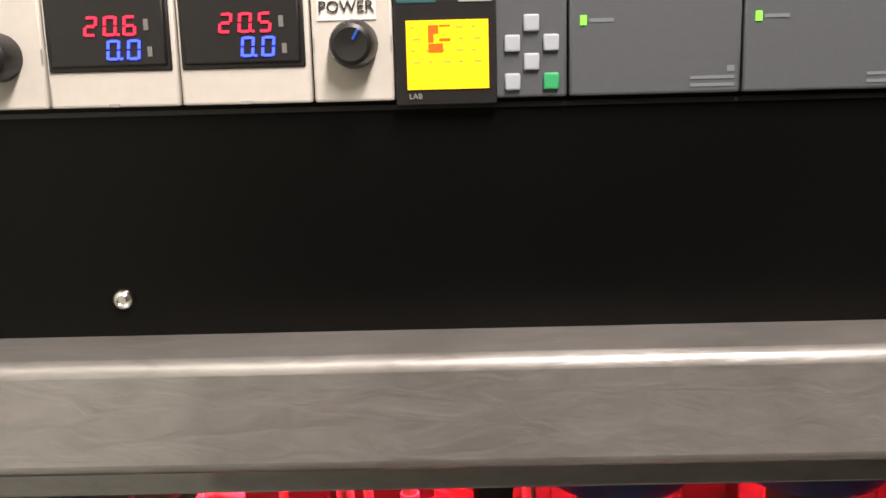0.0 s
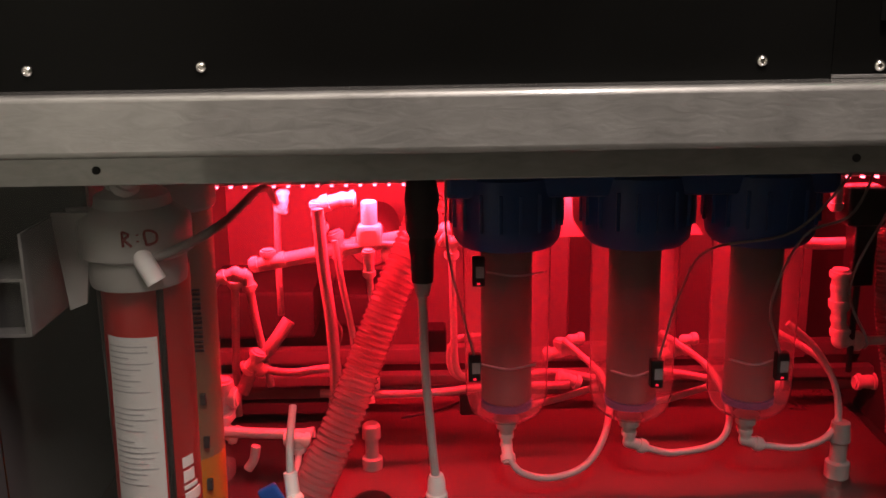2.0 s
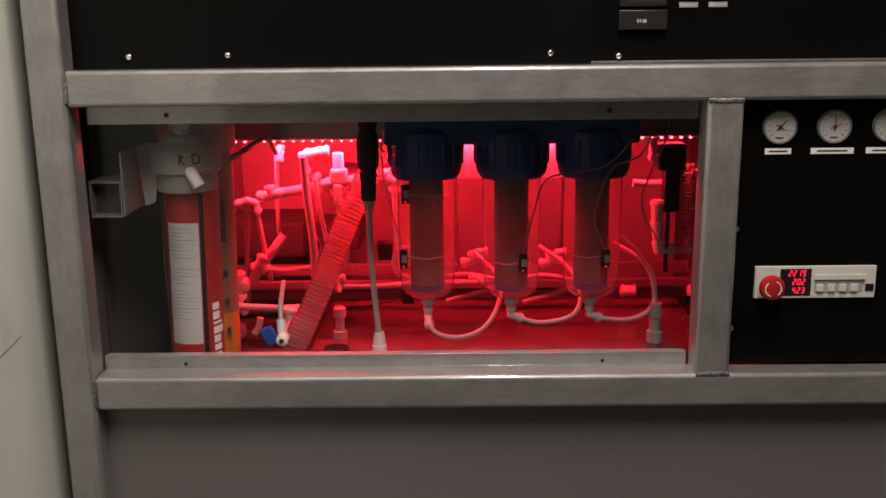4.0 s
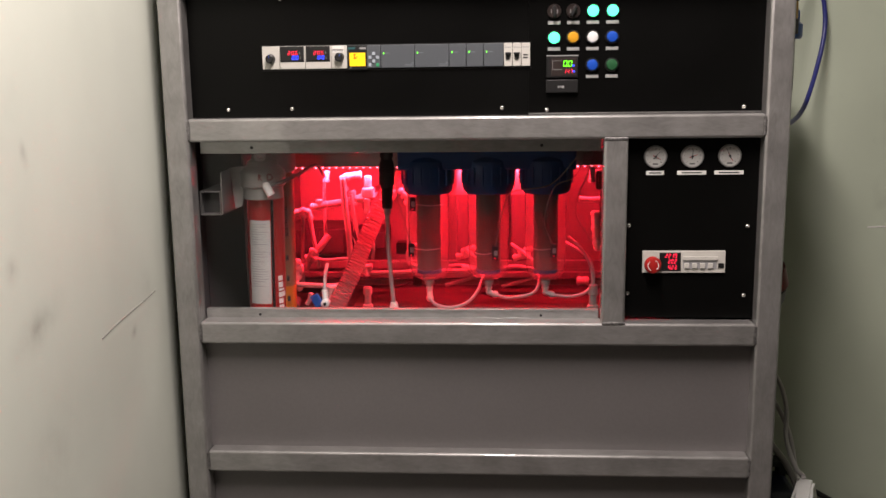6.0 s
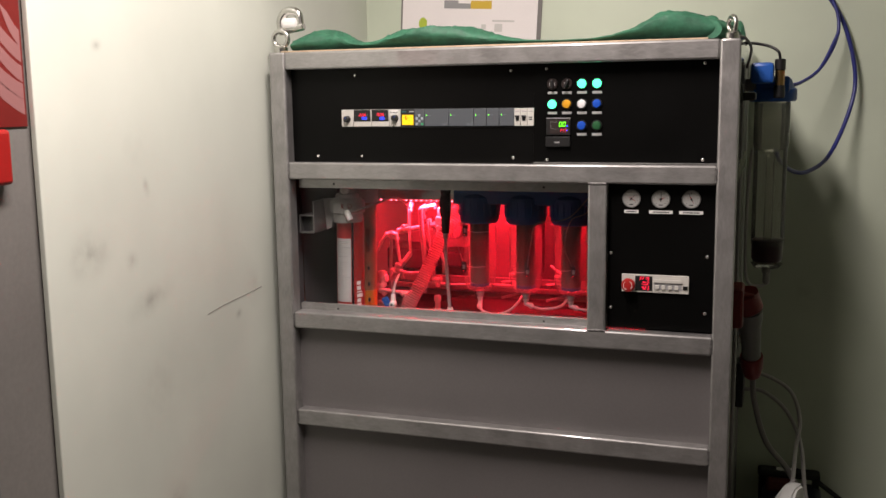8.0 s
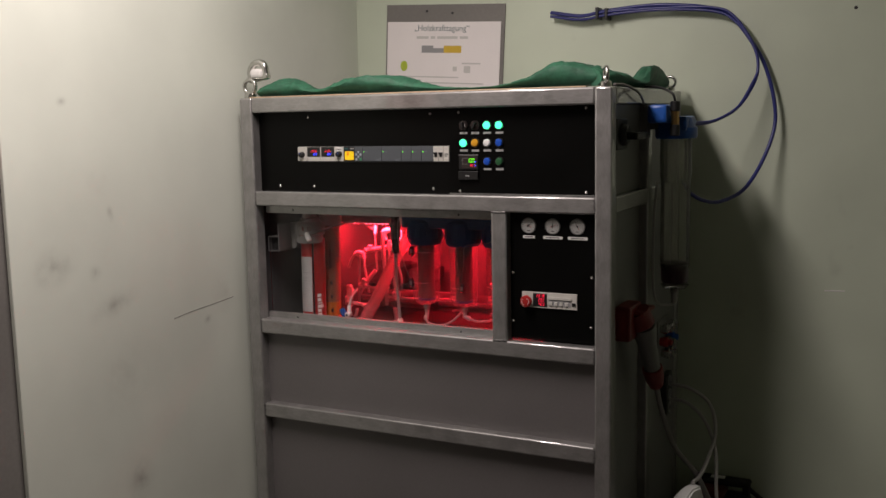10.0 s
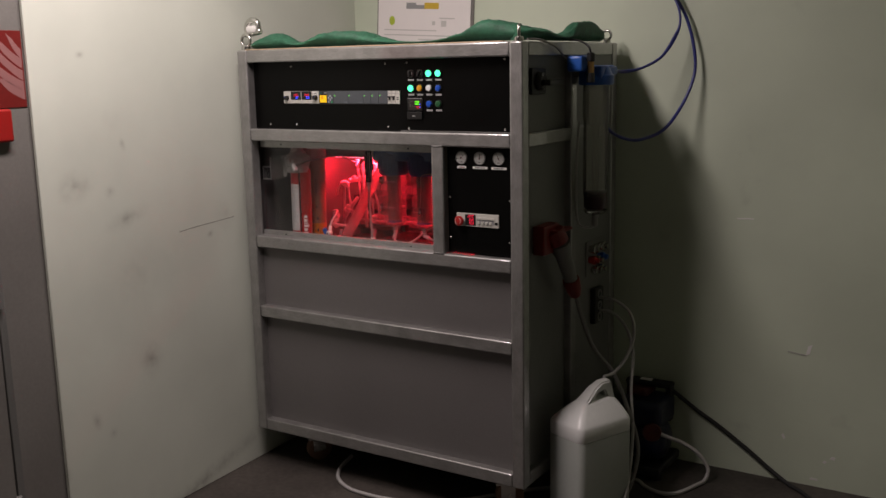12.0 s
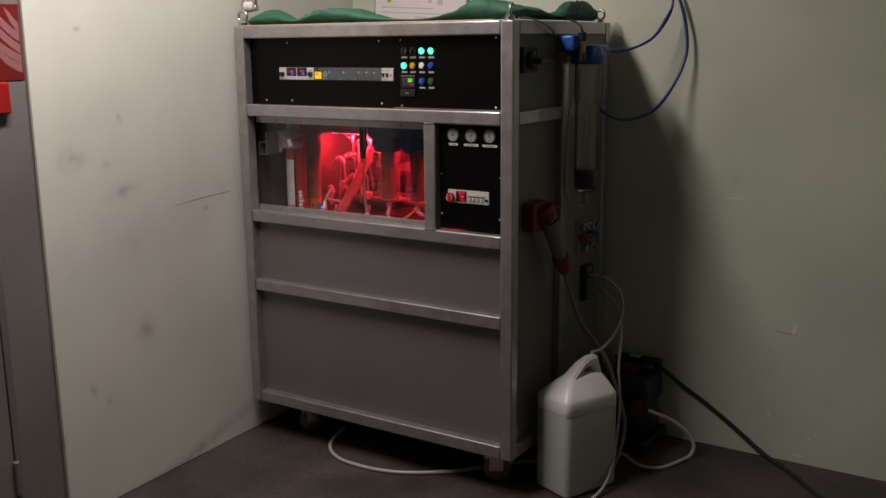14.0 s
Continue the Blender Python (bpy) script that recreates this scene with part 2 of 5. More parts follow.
MEMBRANE_TAN = plain("tan_membrane_wrap", (0.26, 0.15, 0.085), 0.4, grain=0.08, stain=0.12, stain_size=8)
ORANGE = plain("orange_band", (0.55, 0.20, 0.02), 0.5)
CAST_WHITE = plain("white_housing", (0.31, 0.30, 0.285), 0.45, grain=0.05, stain=0.08, stain_size=20)
BRACKET = plain("galvanised_bracket", (0.20, 0.195, 0.19), 0.42, 0.6, grain=0.1, stain=0.12, stain_size=14)
CABLE_GREY = plain("grey_cable", (0.20, 0.19, 0.18), 0.5)
GREEN_WEB = plain("green_webbing", (0.026, 0.13, 0.070), 0.65, grain=0.22, size=70, bump=0.9, stain=0.3, stain_size=14)
LIQUID = plain("filled_canister_wall", (0.40, 0.425, 0.395), 0.35, grain=0.03, stain=0.05)
CANISTER = plain("milky_canister", (0.74, 0.75, 0.73), 0.38, grain=0.03, stain=0.05)
BRASS = plain("brass", (0.45, 0.28, 0.11), 0.35, 1.0, grain=0.1)
WOOD = plain("plywood_edge", (0.50, 0.38, 0.25), 0.6, grain=0.15, size=60)
# sheet tank top; the reddish base holds some of the strip's red light
TANK_STEEL = plain("red_lit_tank_sheet", (0.085, 0.05, 0.05), 0.20, 0.0, grain=0.06, stain=0.12, stain_size=9)
DIAL = plain("dial_face", (0.42, 0.42, 0.40), 0.35)
SHEET = plain("print_paper", (0.84, 0.80, 0.78), 0.8, grain=0.02, size=200, stain=0.03, stain_size=6)
WELD = plain("ground_weld", (0.21, 0.205, 0.20), 0.42, 0.55, grain=0.5, size=220, stain=0.4, stain_size=40, bump=0.8)
RUB_MARK = plain("dark_rub_mark", (0.27, 0.27, 0.235), 0.7)
SCUFF = plain("grey_scuff", (0.40, 0.41, 0.36), 0.6)
CUP_DARK = plain("smoked_cup", (0.035, 0.012, 0.016), 0.3)
MUSTARD = plain("mustard_print", (0.62, 0.42, 0.04), 0.6)

# ---- mesh helpers ----
def thing(name, label, category, at=(0, 0, 0), group="", kind=""):
    ob = new(name)
    ob.empty_display_size = 0.05
    ob.location = at
    return tagged(ob, label, category, group, kind)


def origin(ob):
    o = Vector((0, 0, 0))
    while ob:
        o += ob.location
        ob = ob.parent
    return o


def part(name, bm, mat, parent, label=""):
    """One bmesh, in world places, as one mesh object under a thing or a part."""
    me = bpy.data.meshes.new(name)
    if parent:
        bmesh.ops.translate(bm, vec=-origin(parent), verts=bm.verts)
    bmesh.ops.recalc_face_normals(bm, faces=bm.faces)
    bm.normal_update()
    for f in bm.faces:
        f.smooth = True
    for e in bm.edges:
        if len(e.link_faces) == 2 and e.calc_face_angle(0) > 0.66:
            e.smooth = False
    bm.to_mesh(me)
    bm.free()
    me.materials.append(mat)
    me.update()
    ob = new(name, me)
    ob.parent = parent
    return tagged(ob, label)


def solo(name, bm, mat, label, category, group="", kind=""):
    """A thing that is one mesh; its origin at the base of its middle."""
    c = sum((v.co for v in bm.verts), Vector()) / len(bm.verts)
    c.z = min(v.co.z for v in bm.verts)
    bmesh.ops.translate(bm, vec=-c, verts=bm.verts)
    ob = part(name, bm, mat, None)
    ob.location = c
    return tagged(ob, label, category, group, kind)


def setting(name, bm, mat, label, category):
    return tagged(part(name, bm, mat, None), label, category, "", "structure")


def join(*bms):
    out = bms[0]
    for b in bms[1:]:
        me = bpy.data.meshes.new("scratch")
        b.to_mesh(me)
        b.free()
        out.from_mesh(me)
        bpy.data.meshes.remove(me)
    return out


def box(x0, x1, y0, y1, z0, z1, bevel=0.0, seg=2):
    bm = bmesh.new()
    bmesh.ops.create_cube(bm, size=1)
    for v in bm.verts:
        v.co = Vector(((x0 + x1) / 2 + v.co.x * (x1 - x0), (y0 + y1) / 2 + v.co.y * (y1 - y0), (z0 + z1) / 2 + v.co.z * (z1 - z0)))
    if bevel:
        bmesh.ops.bevel(bm, geom=bm.edges[:], offset=bevel, segments=seg, affect="EDGES", profile=0.5)
        bm.normal_update()
        for f in bm.faces:
            if max(abs(c) for c in f.normal) > 0.9995:
                for e in f.edges:
                    e.smooth = False
    return bm


def frame_axes(d):
    d = Vector(d).normalized()
    a = Vector((0, 0, 1)) if abs(d.z) < 0.9 else Vector((1, 0, 0))
    u = d.cross(a).normalized()
    return d, u, d.cross(u)


def lathe(p0, d, profile, n=24, caps=True):
    """A turned shape about the line from p0 along d; profile: (distance along, radius)."""
    bm = bmesh.new()
    d, u, w = frame_axes(d)
    p0 = Vector(p0)
    rings = []
    for s, r in profile:
        rings.append([bm.verts.new(p0 + d * s + (u * math.cos(2 * math.pi * k / n) + w * math.sin(2 * math.pi * k / n)) * max(r, 1e-5)) for k in range(n)])
    for a, b in zip(rings, rings[1:]):
        for k in range(n):
            bm.faces.new((a[k], a[(k + 1) % n], b[(k + 1) % n], b[k]))
    if caps:
        bm.faces.new(rings[0][::-1])
        bm.faces.new(rings[-1])
    return bm


def cyl(p0, p1, r, n=20, r1=None, bevel=0.0):
    d = Vector(p1) - Vector(p0)
    L, r1 = d.length, r if r1 is None else r1
    if bevel:
        return lathe(p0, d, [(0, r - bevel), (bevel, r), (L - bevel, r1), (L, r1 - bevel)], n)
    return lathe(p0, d, [(0, r), (L, r1)], n)


def smooth_path(points, per=8):
    """A Catmull-Rom curve through the points."""
    pts = [Vector(p) for p in points]
    pts = [pts[0] * 2 - pts[1]] + pts + [pts[-1] * 2 - pts[-2]]
    out = []
    for a, b, c, d in zip(pts, pts[1:], pts[2:], pts[3:]):
        for k in range(per):
            t = k / per
            out.append(0.5 * ((2 * b) + (c - a) * t + (2 * a - 5 * b + 4 * c - d) * t * t + (3 * b - a - 3 * c + d) * t ** 3))
    return out + [pts[-2]]


def tube(points, r, n=10, per=8, ribs=0.0, pitch=0.008):
    """A hose along a smooth path; ribs: depth of its corrugation."""
    pts = smooth_path(points, per)
    if ribs:
        fine, acc = [pts[0]], 0.0
        for a, b in zip(pts, pts[1:]):
            k = max(1, int((b - a).length / (pitch / 4)))
            fine += [a.lerp(b, j / k) for j in range(1, k + 1)]
        pts = fine
    bm = bmesh.new()
    rings, u = [], None
    run = 0.0
    for i, p in enumerate(pts):
        d = (pts[min(i + 1, len(pts) - 1)] - pts[max(i - 1, 0)]).normalized()
        if i:
            run += (p - pts[i - 1]).length
        if u is None:
            u = frame_axes(d)[1]
        u = (u - d * u.dot(d)).normalized()
        w = d.cross(u)
        rr = r + (ribs * math.cos(2 * math.pi * run / pitch) if ribs else 0)
        rings.append([bm.verts.new(p + (u * math.cos(2 * math.pi * k / n) + w * math.sin(2 * math.pi * k / n)) * rr) for k in range(n)])
    for a, b in zip(rings, rings[1:]):
        for k in range(n):
            bm.faces.new((a[k], a[(k + 1) % n], b[(k + 1) % n], b[k]))
    bm.faces.new(rings[0][::-1])
    bm.faces.new(rings[-1])
    return bm


def text_mesh(body, size, place, turn=(90, 0, 0), mat=None, parent=None, name="lettering", label="", depth=0.0003):
    curve = bpy.data.curves.new("scratch", "FONT")
    curve.body, curve.size, curve.align_x, curve.align_y, curve.extrude = body, size, "CENTER", "CENTER", depth
    curve.resolution_u = 3
    ob = bpy.data.objects.new("scratch", curve)
    me = bpy.data.meshes.new_from_object(ob)
    bpy.data.objects.remove(ob)
    bm = bmesh.new()
    bm.from_mesh(me)
    bpy.data.meshes.remove(me)
    bm.transform(pose(*place, *turn))
    return part(name, bm, mat, parent, label)


SEGMENTS = {"0": "abcdef", "1": "bc", "2": "abged", "3": "abgcd", "4": "fgbc", "5": "afgcd", "6": "afgedc", "7": "abc", "8": "abcdefg", "9": "abcdfg"}


def digits(body, x, y, z, h, w, pitch):
    """Seven-segment figures that face -y, from the left x and the foot z, leaning a little."""
    bm, t = None, h * 0.13
    for ch in body:
        if ch == ".":
            bars = [(x - pitch + w + t * 0.2, x - pitch + w + t * 1.2, z, z + t)]
        else:
            m = h / 2
            spans = {"a": (t, w - t, h - t, h), "g": (t, w - t, m - t / 2, m + t / 2), "d": (t, w - t, 0, t), "f": (0, t, m + t / 3, h - t / 3), "b": (w - t, w, m + t / 3, h - t / 3), "e": (0, t, t / 3, m - t / 3), "c": (w - t, w, t / 3, m - t / 3)}
            bars = [(x + a, x + b, z + c, z + d) for a, b, c, d in (spans[s] for s in SEGMENTS[ch])]
            x += pitch
        for a, b, c, d in bars:
            one = box(a, b, y - 0.0006, y, c, d)
            bm = one if bm is None else join(bm, one)
    for v in bm.verts:
        v.co.x += (v.co.z - z) * 0.10
    return bm


def screw(x, y, z, group="panel screws"):
    bm = lathe((x, y, z), (0, -1, 0), [(0, 0.0048), (0.0012, 0.0048), (0.003, 0.0036), (0.0036, 0.0022), (0.0022, 0.0018), (0.0022, 0.0001)], 14)
    return solo("screw", bm, SCREW, "bright zinc screw in the cabinet panel", "screw", group)


# ---- the room ----
def west(bm):
    """The west wall and what hangs on it stand about three degrees out of square."""
    for v in bm.verts:
        dx = 0.05 * (-0.3 - v.co.y) + 0.004
        v.co.x += dx
        v.co.y -= 0.69 * dx
    return bm


setting("floor", box(-0.6, 4.7, -5.2, 1.1, -0.1, 0.0), FLOOR_MAT, "worn dark concrete floor with stains", "floor")
setting("ceiling", box(-0.6, 4.7, -5.2, 1.1, 2.95, 3.05), CEILING_PAINT, "plain pale ceiling", "ceiling")
setting("wall_west", west(box(-0.034, -0.02, -0.948, 0.9, 0.0, 2.95, 0.003)), WALL_CREAM, "cream painted wall with scuffs and grey smudges", "wall")
setting("wall_north", box(-0.12, 4.6, 0.9, 1.05, 0.0, 2.95), WALL_GREEN, "pale green painted wall with scratches", "wall")
setting("wall_west_grey", west(box(-0.3, -0.037, -4.9, 0.84, 0.0, 2.95)), WALL_GREY, "dark grey painted wall", "wall")
# unseen closing walls: pale east adds bounced light, dark south holds it down
setting("unseen_wall_east", box(4.5, 4.6, -5.1, 0.9, 0.0, 2.95), WALL_GREEN, "pale green painted wall", "wall")
setting("unseen_wall_south", box(-0.12, 4.6, -5.2, -5.1, 0.0, 2.95), WALL_GREY, "dark grey painted wall", "wall")

# scuffs on the walls
def scuff(name, pts, r, mat, label):
    bm = west(tube(pts, r, 6, 4))
    solo(name, bm, mat, label, "scuff")


scuff("wall_scratch", [(-0.0205, -0.354, 1.072), (-0.0205, -0.27, 1.079), (-0.0205, -0.16, 1.083), (-0.0205, -0.05, 1.088)], 0.0016, RUB_MARK, "thin dark scratch across the cream wall")



def chip(x, z, w, h, tilt, mat, label):
    bm = box(-w / 2, w / 2, -0.0008, 0.0006, -h / 2, h / 2, 0.0003, 1)
    for v in bm.verts:
        v.co.z += 0.25 * h * math.sin(v.co.x * 90)
    bm.transform(pose(x, 0.8995, z, 0, tilt, 0))
    solo("paint_chip", bm, mat, label, "scuff", "paint chips")


for x, z, w, h, tilt, mat in ((1.824, 1.064, 0.066, 0.004, -2, PAPER), (2.046, 0.540, 0.070, 0.006, 6, SCUFF), (2.090, 0.560, 0.014, 0.040, 12, PAPER), (2.008, 0.188, 0.010, 0.020, -30, PAPER), (2.20, 0.131, 0.016, 0.012, 20, PAPER), (2.132, 0.030, 0.030, 0.008, 8, PAPER), (2.17, 0.11, 0.010, 0.012, 40, PAPER)):
    chip(x, z, w, h, tilt, mat, "pale chip in the green wall paint" if mat is PAPER else "grey rub mark on the green wall")

# ---- the machine cabinet ----
W, D, TOP, FOOT = 1.30, 0.84, 1.763, 0.153
cabinet = thing("machine_cabinet", "grey square-tube steel machine cabinet on castors", "cabinet", (W / 2, D / 2, FOOT))
RB = 0.006


def rail_x(z0, z1, x0=0.05, x1=1.25, y0=0.0, y1=0.05, name="rail"):
    return part(name, box(x0, x1, y0, y1, z0, z1, RB, 3), TUBE_X, cabinet)


for x in (0.0, 1.25):
    for y in (0.0, D - 0.05):
        part("post", box(x, x + 0.05, y, y + 0.05, FOOT, TOP, RB, 3), TUBE_Z, cabinet)
part("post", box(1.25, 1.30, 0.400, 0.450, FOOT + 0.05, TOP - 0.05, RB, 3), TUBE_Z, cabinet)
for z0 in (TOP - 0.05, 1.400, 0.957, 0.657, FOOT):
    rail_x(z0, z0 + 0.05, y0=0.0005)
for z0 in (TOP - 0.05, FOOT):
    rail_x(z0, z0 + 0.05, y0=D - 0.05, y1=D)
part("divider", box(0.925, 0.975, 0.0008, 0.05, 0.990, 1.417, RB, 3), TUBE_Z, cabinet)
for x in (0.0005, 1.2495):
    for z0 in (TOP - 0.05, 1.400, FOOT):
        spans = ((0.05, 0.40), (0.45, D - 0.05)) if x > 1 and z0 == 1.400 else ((0.05, D - 0.05),)
        for y0, y1 in spans:
            part("side_rail", box(x, x + 0.05, y0, y1, z0, z0 + 0.05, RB, 3), TUBE_Y, cabinet)
part("top_sheet", box(0.05, 1.25, 0.05, D - 0.05, TOP - 0.012, TOP - 0.004), PANEL_GREY, cabinet)
part("base_sheet", box(0.05, 1.25, 0.05, D - 0.05, FOOT + 0.004, FOOT + 0.008), PANEL_DARK, cabinet)
part("back_sheet", box(0.05, 1.25, D - 0.03, D - 0.027, FOOT + 0.05, TOP - 0.05), BACK_SHEET, cabinet)
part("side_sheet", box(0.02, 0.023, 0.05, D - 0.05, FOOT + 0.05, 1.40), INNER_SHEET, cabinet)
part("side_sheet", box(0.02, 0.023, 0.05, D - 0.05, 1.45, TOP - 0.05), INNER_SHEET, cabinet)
part("side_sheet", box(1.268, 1.271, 0.05, 0.40, FOOT + 0.05, 1.40), PANEL_DARK, cabinet)
part("side_sheet", box(1.268, 1.271, 0.05, 0.40, 1.45, TOP - 0.05), PANEL_DARK, cabinet)
part("side_sheet", box(1.292, 1.295, 0.45, D - 0.05, FOOT + 0.05, 1.40), PANEL_DARK, cabinet)
part("side_sheet", box(1.292, 1.295, 0.45, D - 0.05, 1.45, TOP - 0.05), PANEL_DARK, cabinet)
part("lower_panel", box(0.05, 1.25, 0.036, 0.042, 0.203, 0.657), PANEL_GREY, cabinet, "satin grey sheet panel")
part("middle_panel", box(0.05, 1.25, 0.036, 0.042, 0.707, 0.957), PANEL_GREY, cabinet, "satin grey sheet panel")
# shelf and right-hand partition that enclose the lit compartment
part("shelf", box(0.023, 1.268, 0.05, D - 0.03, 0.915, 0.917), RUBBER, cabinet)
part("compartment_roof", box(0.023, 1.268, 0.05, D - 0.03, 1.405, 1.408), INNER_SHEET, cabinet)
part("partition", box(1.075, 1.078, 0.05, D - 0.03, 0.917, 1.405), RUBBER, cabinet)
# added plate: keeps the strip's red light off the front of the side sheet
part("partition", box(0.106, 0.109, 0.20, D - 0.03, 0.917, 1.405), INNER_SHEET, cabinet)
# strips that hold the pane
part("pane_ledge", box(0.052, 0.923, 0.046, 0.062, 1.000, 1.026, 0.0015), TUBE_X, cabinet)
part("pane_strip", box(0.060, 0.923, 0.043, 0.060, 1.372, 1.402, 0.0015), TUBE_X, cabinet)
for x in (0.174, 0.798):
    part("rivet", cyl((x, 0.0462, 1.013), (x, 0.0448, 1.013), 0.003, 10), RUBBER, cabinet)
    part("rivet", cyl((x, 0.0432, 1.385), (x, 0.0418, 1.385), 0.0035, 10), RUBBER, cabinet)
pane = part("window_pane", box(0.056, 0.920, 0.062, 0.065, 1.004, 1.396), PANE, cabinet, "clear acrylic pane")
pane.visible_shadow = False
# ground welds where the tubes meet
def weld(p0, p1, r=0.0034):
    n = 12
    pts = [Vector(p0).lerp(Vector(p1), k / n) + Vector((noise.noise((k * 1.7, p0[0] * 9, p0[2] * 7)), 0, noise.noise((k * 1.3, p0[2] * 5, 4.0)))) * 0.0022 for k in range(n + 1)]
    bm = tube(pts, r, 8, 3)
    for v in bm.verts:
        v.co.y = 0.0004 + (v.co.y - p0[1]) * 0.30
    part("weld", bm, WELD, cabinet, "rough ground weld seam")


for z in (1.400, 1.007):
    weld((0.926, 0.0, z), (0.974, 0.0, z))
for z0 in (1.400, 0.957, 0.657):
    for x in (0.0505, 1.2495):
        weld((x, 0.0, z0 + 0.006), (x, 0.0, z0 + 0.044), 0.0028)
part("wood_strip", box(0.03, 1.22, 0.012, 0.030, TOP, TOP + 0.004, 0.001), WOOD, cabinet)


def castor(x, y, turn):
    c = thing("castor", "steel swivel castor with a tan wheel under the cabinet", "castor", (x, y, 0), "castors under the cabinet")
    c.rotation_euler = (0, 0, 0)
    m = pose(x, y, 0, 0, 0, turn)

    def put(name, bm, mat):
        bm.transform(m)
        part(name, bm, mat, c)

    put("plate", box(-0.05, 0.05, -0.042, 0.042, 0.146, 0.153, 0.001), CHROME)
    put("swivel", cyl((0, 0, 0.132), (0, 0, 0.146), 0.03, 20, bevel=0.002), CHROME)
    for s in (-1, 1):
        put("fork", join(box(-0.025, 0.03, s * 0.024 - 0.002, s * 0.024 + 0.002, 0.10, 0.135), box(-0.005, 0.05, s * 0.024 - 0.0018, s * 0.024 + 0.0018, 0.045, 0.112)), CHROME)
    put("wheel", lathe((0.03, -0.018, 0.055), (0, 1, 0), [(0, 0.02), (0, 0.047), (0.005, 0.055), (0.031, 0.055), (0.036, 0.047), (0.036, 0.02)], 26), plain("tan_wheel", (0.16, 0.085, 0.05), 0.6) if "tan_wheel" not in bpy.data.materials else bpy.data.materials["tan_wheel"])
    put("axle", cyl((0.03, -0.03, 0.055), (0.03, 0.03, 0.055), 0.006, 10), SCREW)
    return c


for x, y, turn in ((0.20, 0.12, 60), (1.14, 0.12, 35), (0.14, 0.72, 80), (1.15, 0.72, 20)):
    castor(x, y, turn)

# ---- upper control panel ----
PY = 0.040
left_panel = thing("control_panel", "matt black control plate behind the frame", "panel", (0.41, PY, 1.45))
part("plate", box(0.05, 0.7700, PY, PY + 0.004, 1.45, 1.713), PANEL_BLACK, left_panel)
right_panel = thing("control_panel", "matt black plate that carries the signal buttons", "panel", (1.01, PY, 1.45))
part("plate", box(0.7702, 1.25, PY - 0.0006, PY + 0.003, 1.4535, 1.713), PANEL_BLACK, right_panel)
part("lip", box(0.7702, 1.25, PY - 0.0020, PY + 0.003, 1.4504, 1.4532, 0.0004), BRACKET, right_panel, "bare folded lower edge")
part("cutout_frame", join(box(0.2055, 0.7755, PY - 0.0012, PY, 1.5980, 1.6000), box(0.2055, 0.7755, PY - 0.0012, PY, 1.5465, 1.5485)), BLACK, left_panel, "thin black edge of the module cutout")
for x, z in ((0.129, 1.466), (0.267, 1.467), (0.714, 1.465), (0.808, 1.460), (1.213, 1.462), (0.252, 1.695), (0.708, 1.698), (0.806, 1.700), (1.213, 1.705)):
    screw(x, PY - 0.0005 if x < 0.77 else PY - 0.0015, z)

RY = PY - 0.006  # front of the module row
Z0, Z1 = 1.5505, 1.598


def module(name, x0, x1, mat, label, category="module", front=RY):
    m = thing(name, label, category, ((x0 + x1) / 2, front, Z0), "modules on the mounting rail")
    part("body", box(x0 + 0.0004, x1 - 0.0004, front, PY + 0.02, Z0, Z1, 0.0012), mat, m)
    return m


def knob_module(x0, x1, kx, kz, turn, lettered):
    m = module("knob_module", x0, x1, OFFWHITE, "off-white module with a black turning knob" + (" lettered POWER" if lettered else ""), "knob")
    k = part("knob", lathe((kx, RY, kz), (0, -1, 0), [(0, 0.0100), (0.003, 0.0098), (0.010, 0.0090), (0.0125, 0.0082), (0.0135, 0.0066), (0.0128, 0.0005)], 28), BLACK, m, "black knurled knob")
    a = radians(turn)
    d = Vector((math.sin(a), 0, math.cos(a)))
    p = Vector((kx, RY - 0.0137, kz))
    part("pointer", cyl(p + d * 0.002, p + d * 0.0066, 0.0007, 6), LENS_BLUE, k, "blue pointer line")
    for s in (x0 + 0.0012, x1 - 0.0012):
        part("slot", box(s - 0.0003, s + 0.0003, RY - 0.0004, RY + 0.001, kz - 0.003, kz + 0.003), INK_GREY, m)
    if lettered:
        part("tag", box(x0 + 0.003, x1 - 0.007, RY - 0.0006, RY, Z1 - 0.0145, Z1 - 0.0005), PAPER, m, "white printed tag")
        text_mesh("POWER", 0.0066, ((x0 + x1) / 2 - 0.002, RY - 0.0012, Z1 - 0.0094), mat=INK, parent=m)
    return m


knob_module(0.2085, 0.2460, 0.2270, 1.5720, -10, False)
knob_module(0.3560, 0.3900, 0.3735, 1.5738, 30, True)


def meter_module(x0, x1, volts):
    m = module("meter_module", x0, x1, OFFWHITE, "off-white module with a dark voltage and current display", "meter")
    d = part("display", join(box(x0 + 0.0015, x1 - 0.0025, RY - 0.0010, RY + 0.001, 1.5652, Z1 - 0.0005, 0.0008), box(x0 + 0.003, x1 - 0.004, RY - 0.0022, RY, 1.5672, Z1 - 0.001, 0.001)), BLACK, m, "glossy black display frame")
    w = x1 - x0
    part("volts", digits(volts, x0 + w * 0.325, RY - 0.0024, 1.5795, 0.0080, 0.0054, 0.0080), RED_DIGIT, d, "lit red figures")
    part("amperes", digits("0.0", x0 + w * 0.48, RY - 0.0024, 1.5698, 0.0082, 0.0054, 0.0084), BLUE_DIGIT, d, "lit blue figures")
    part("unit_mark", box(x0 + w * 0.775, x0 + w * 0.81, RY - 0.0027, RY - 0.0022, 1.5815, 1.5860), PANEL_DARK, d)
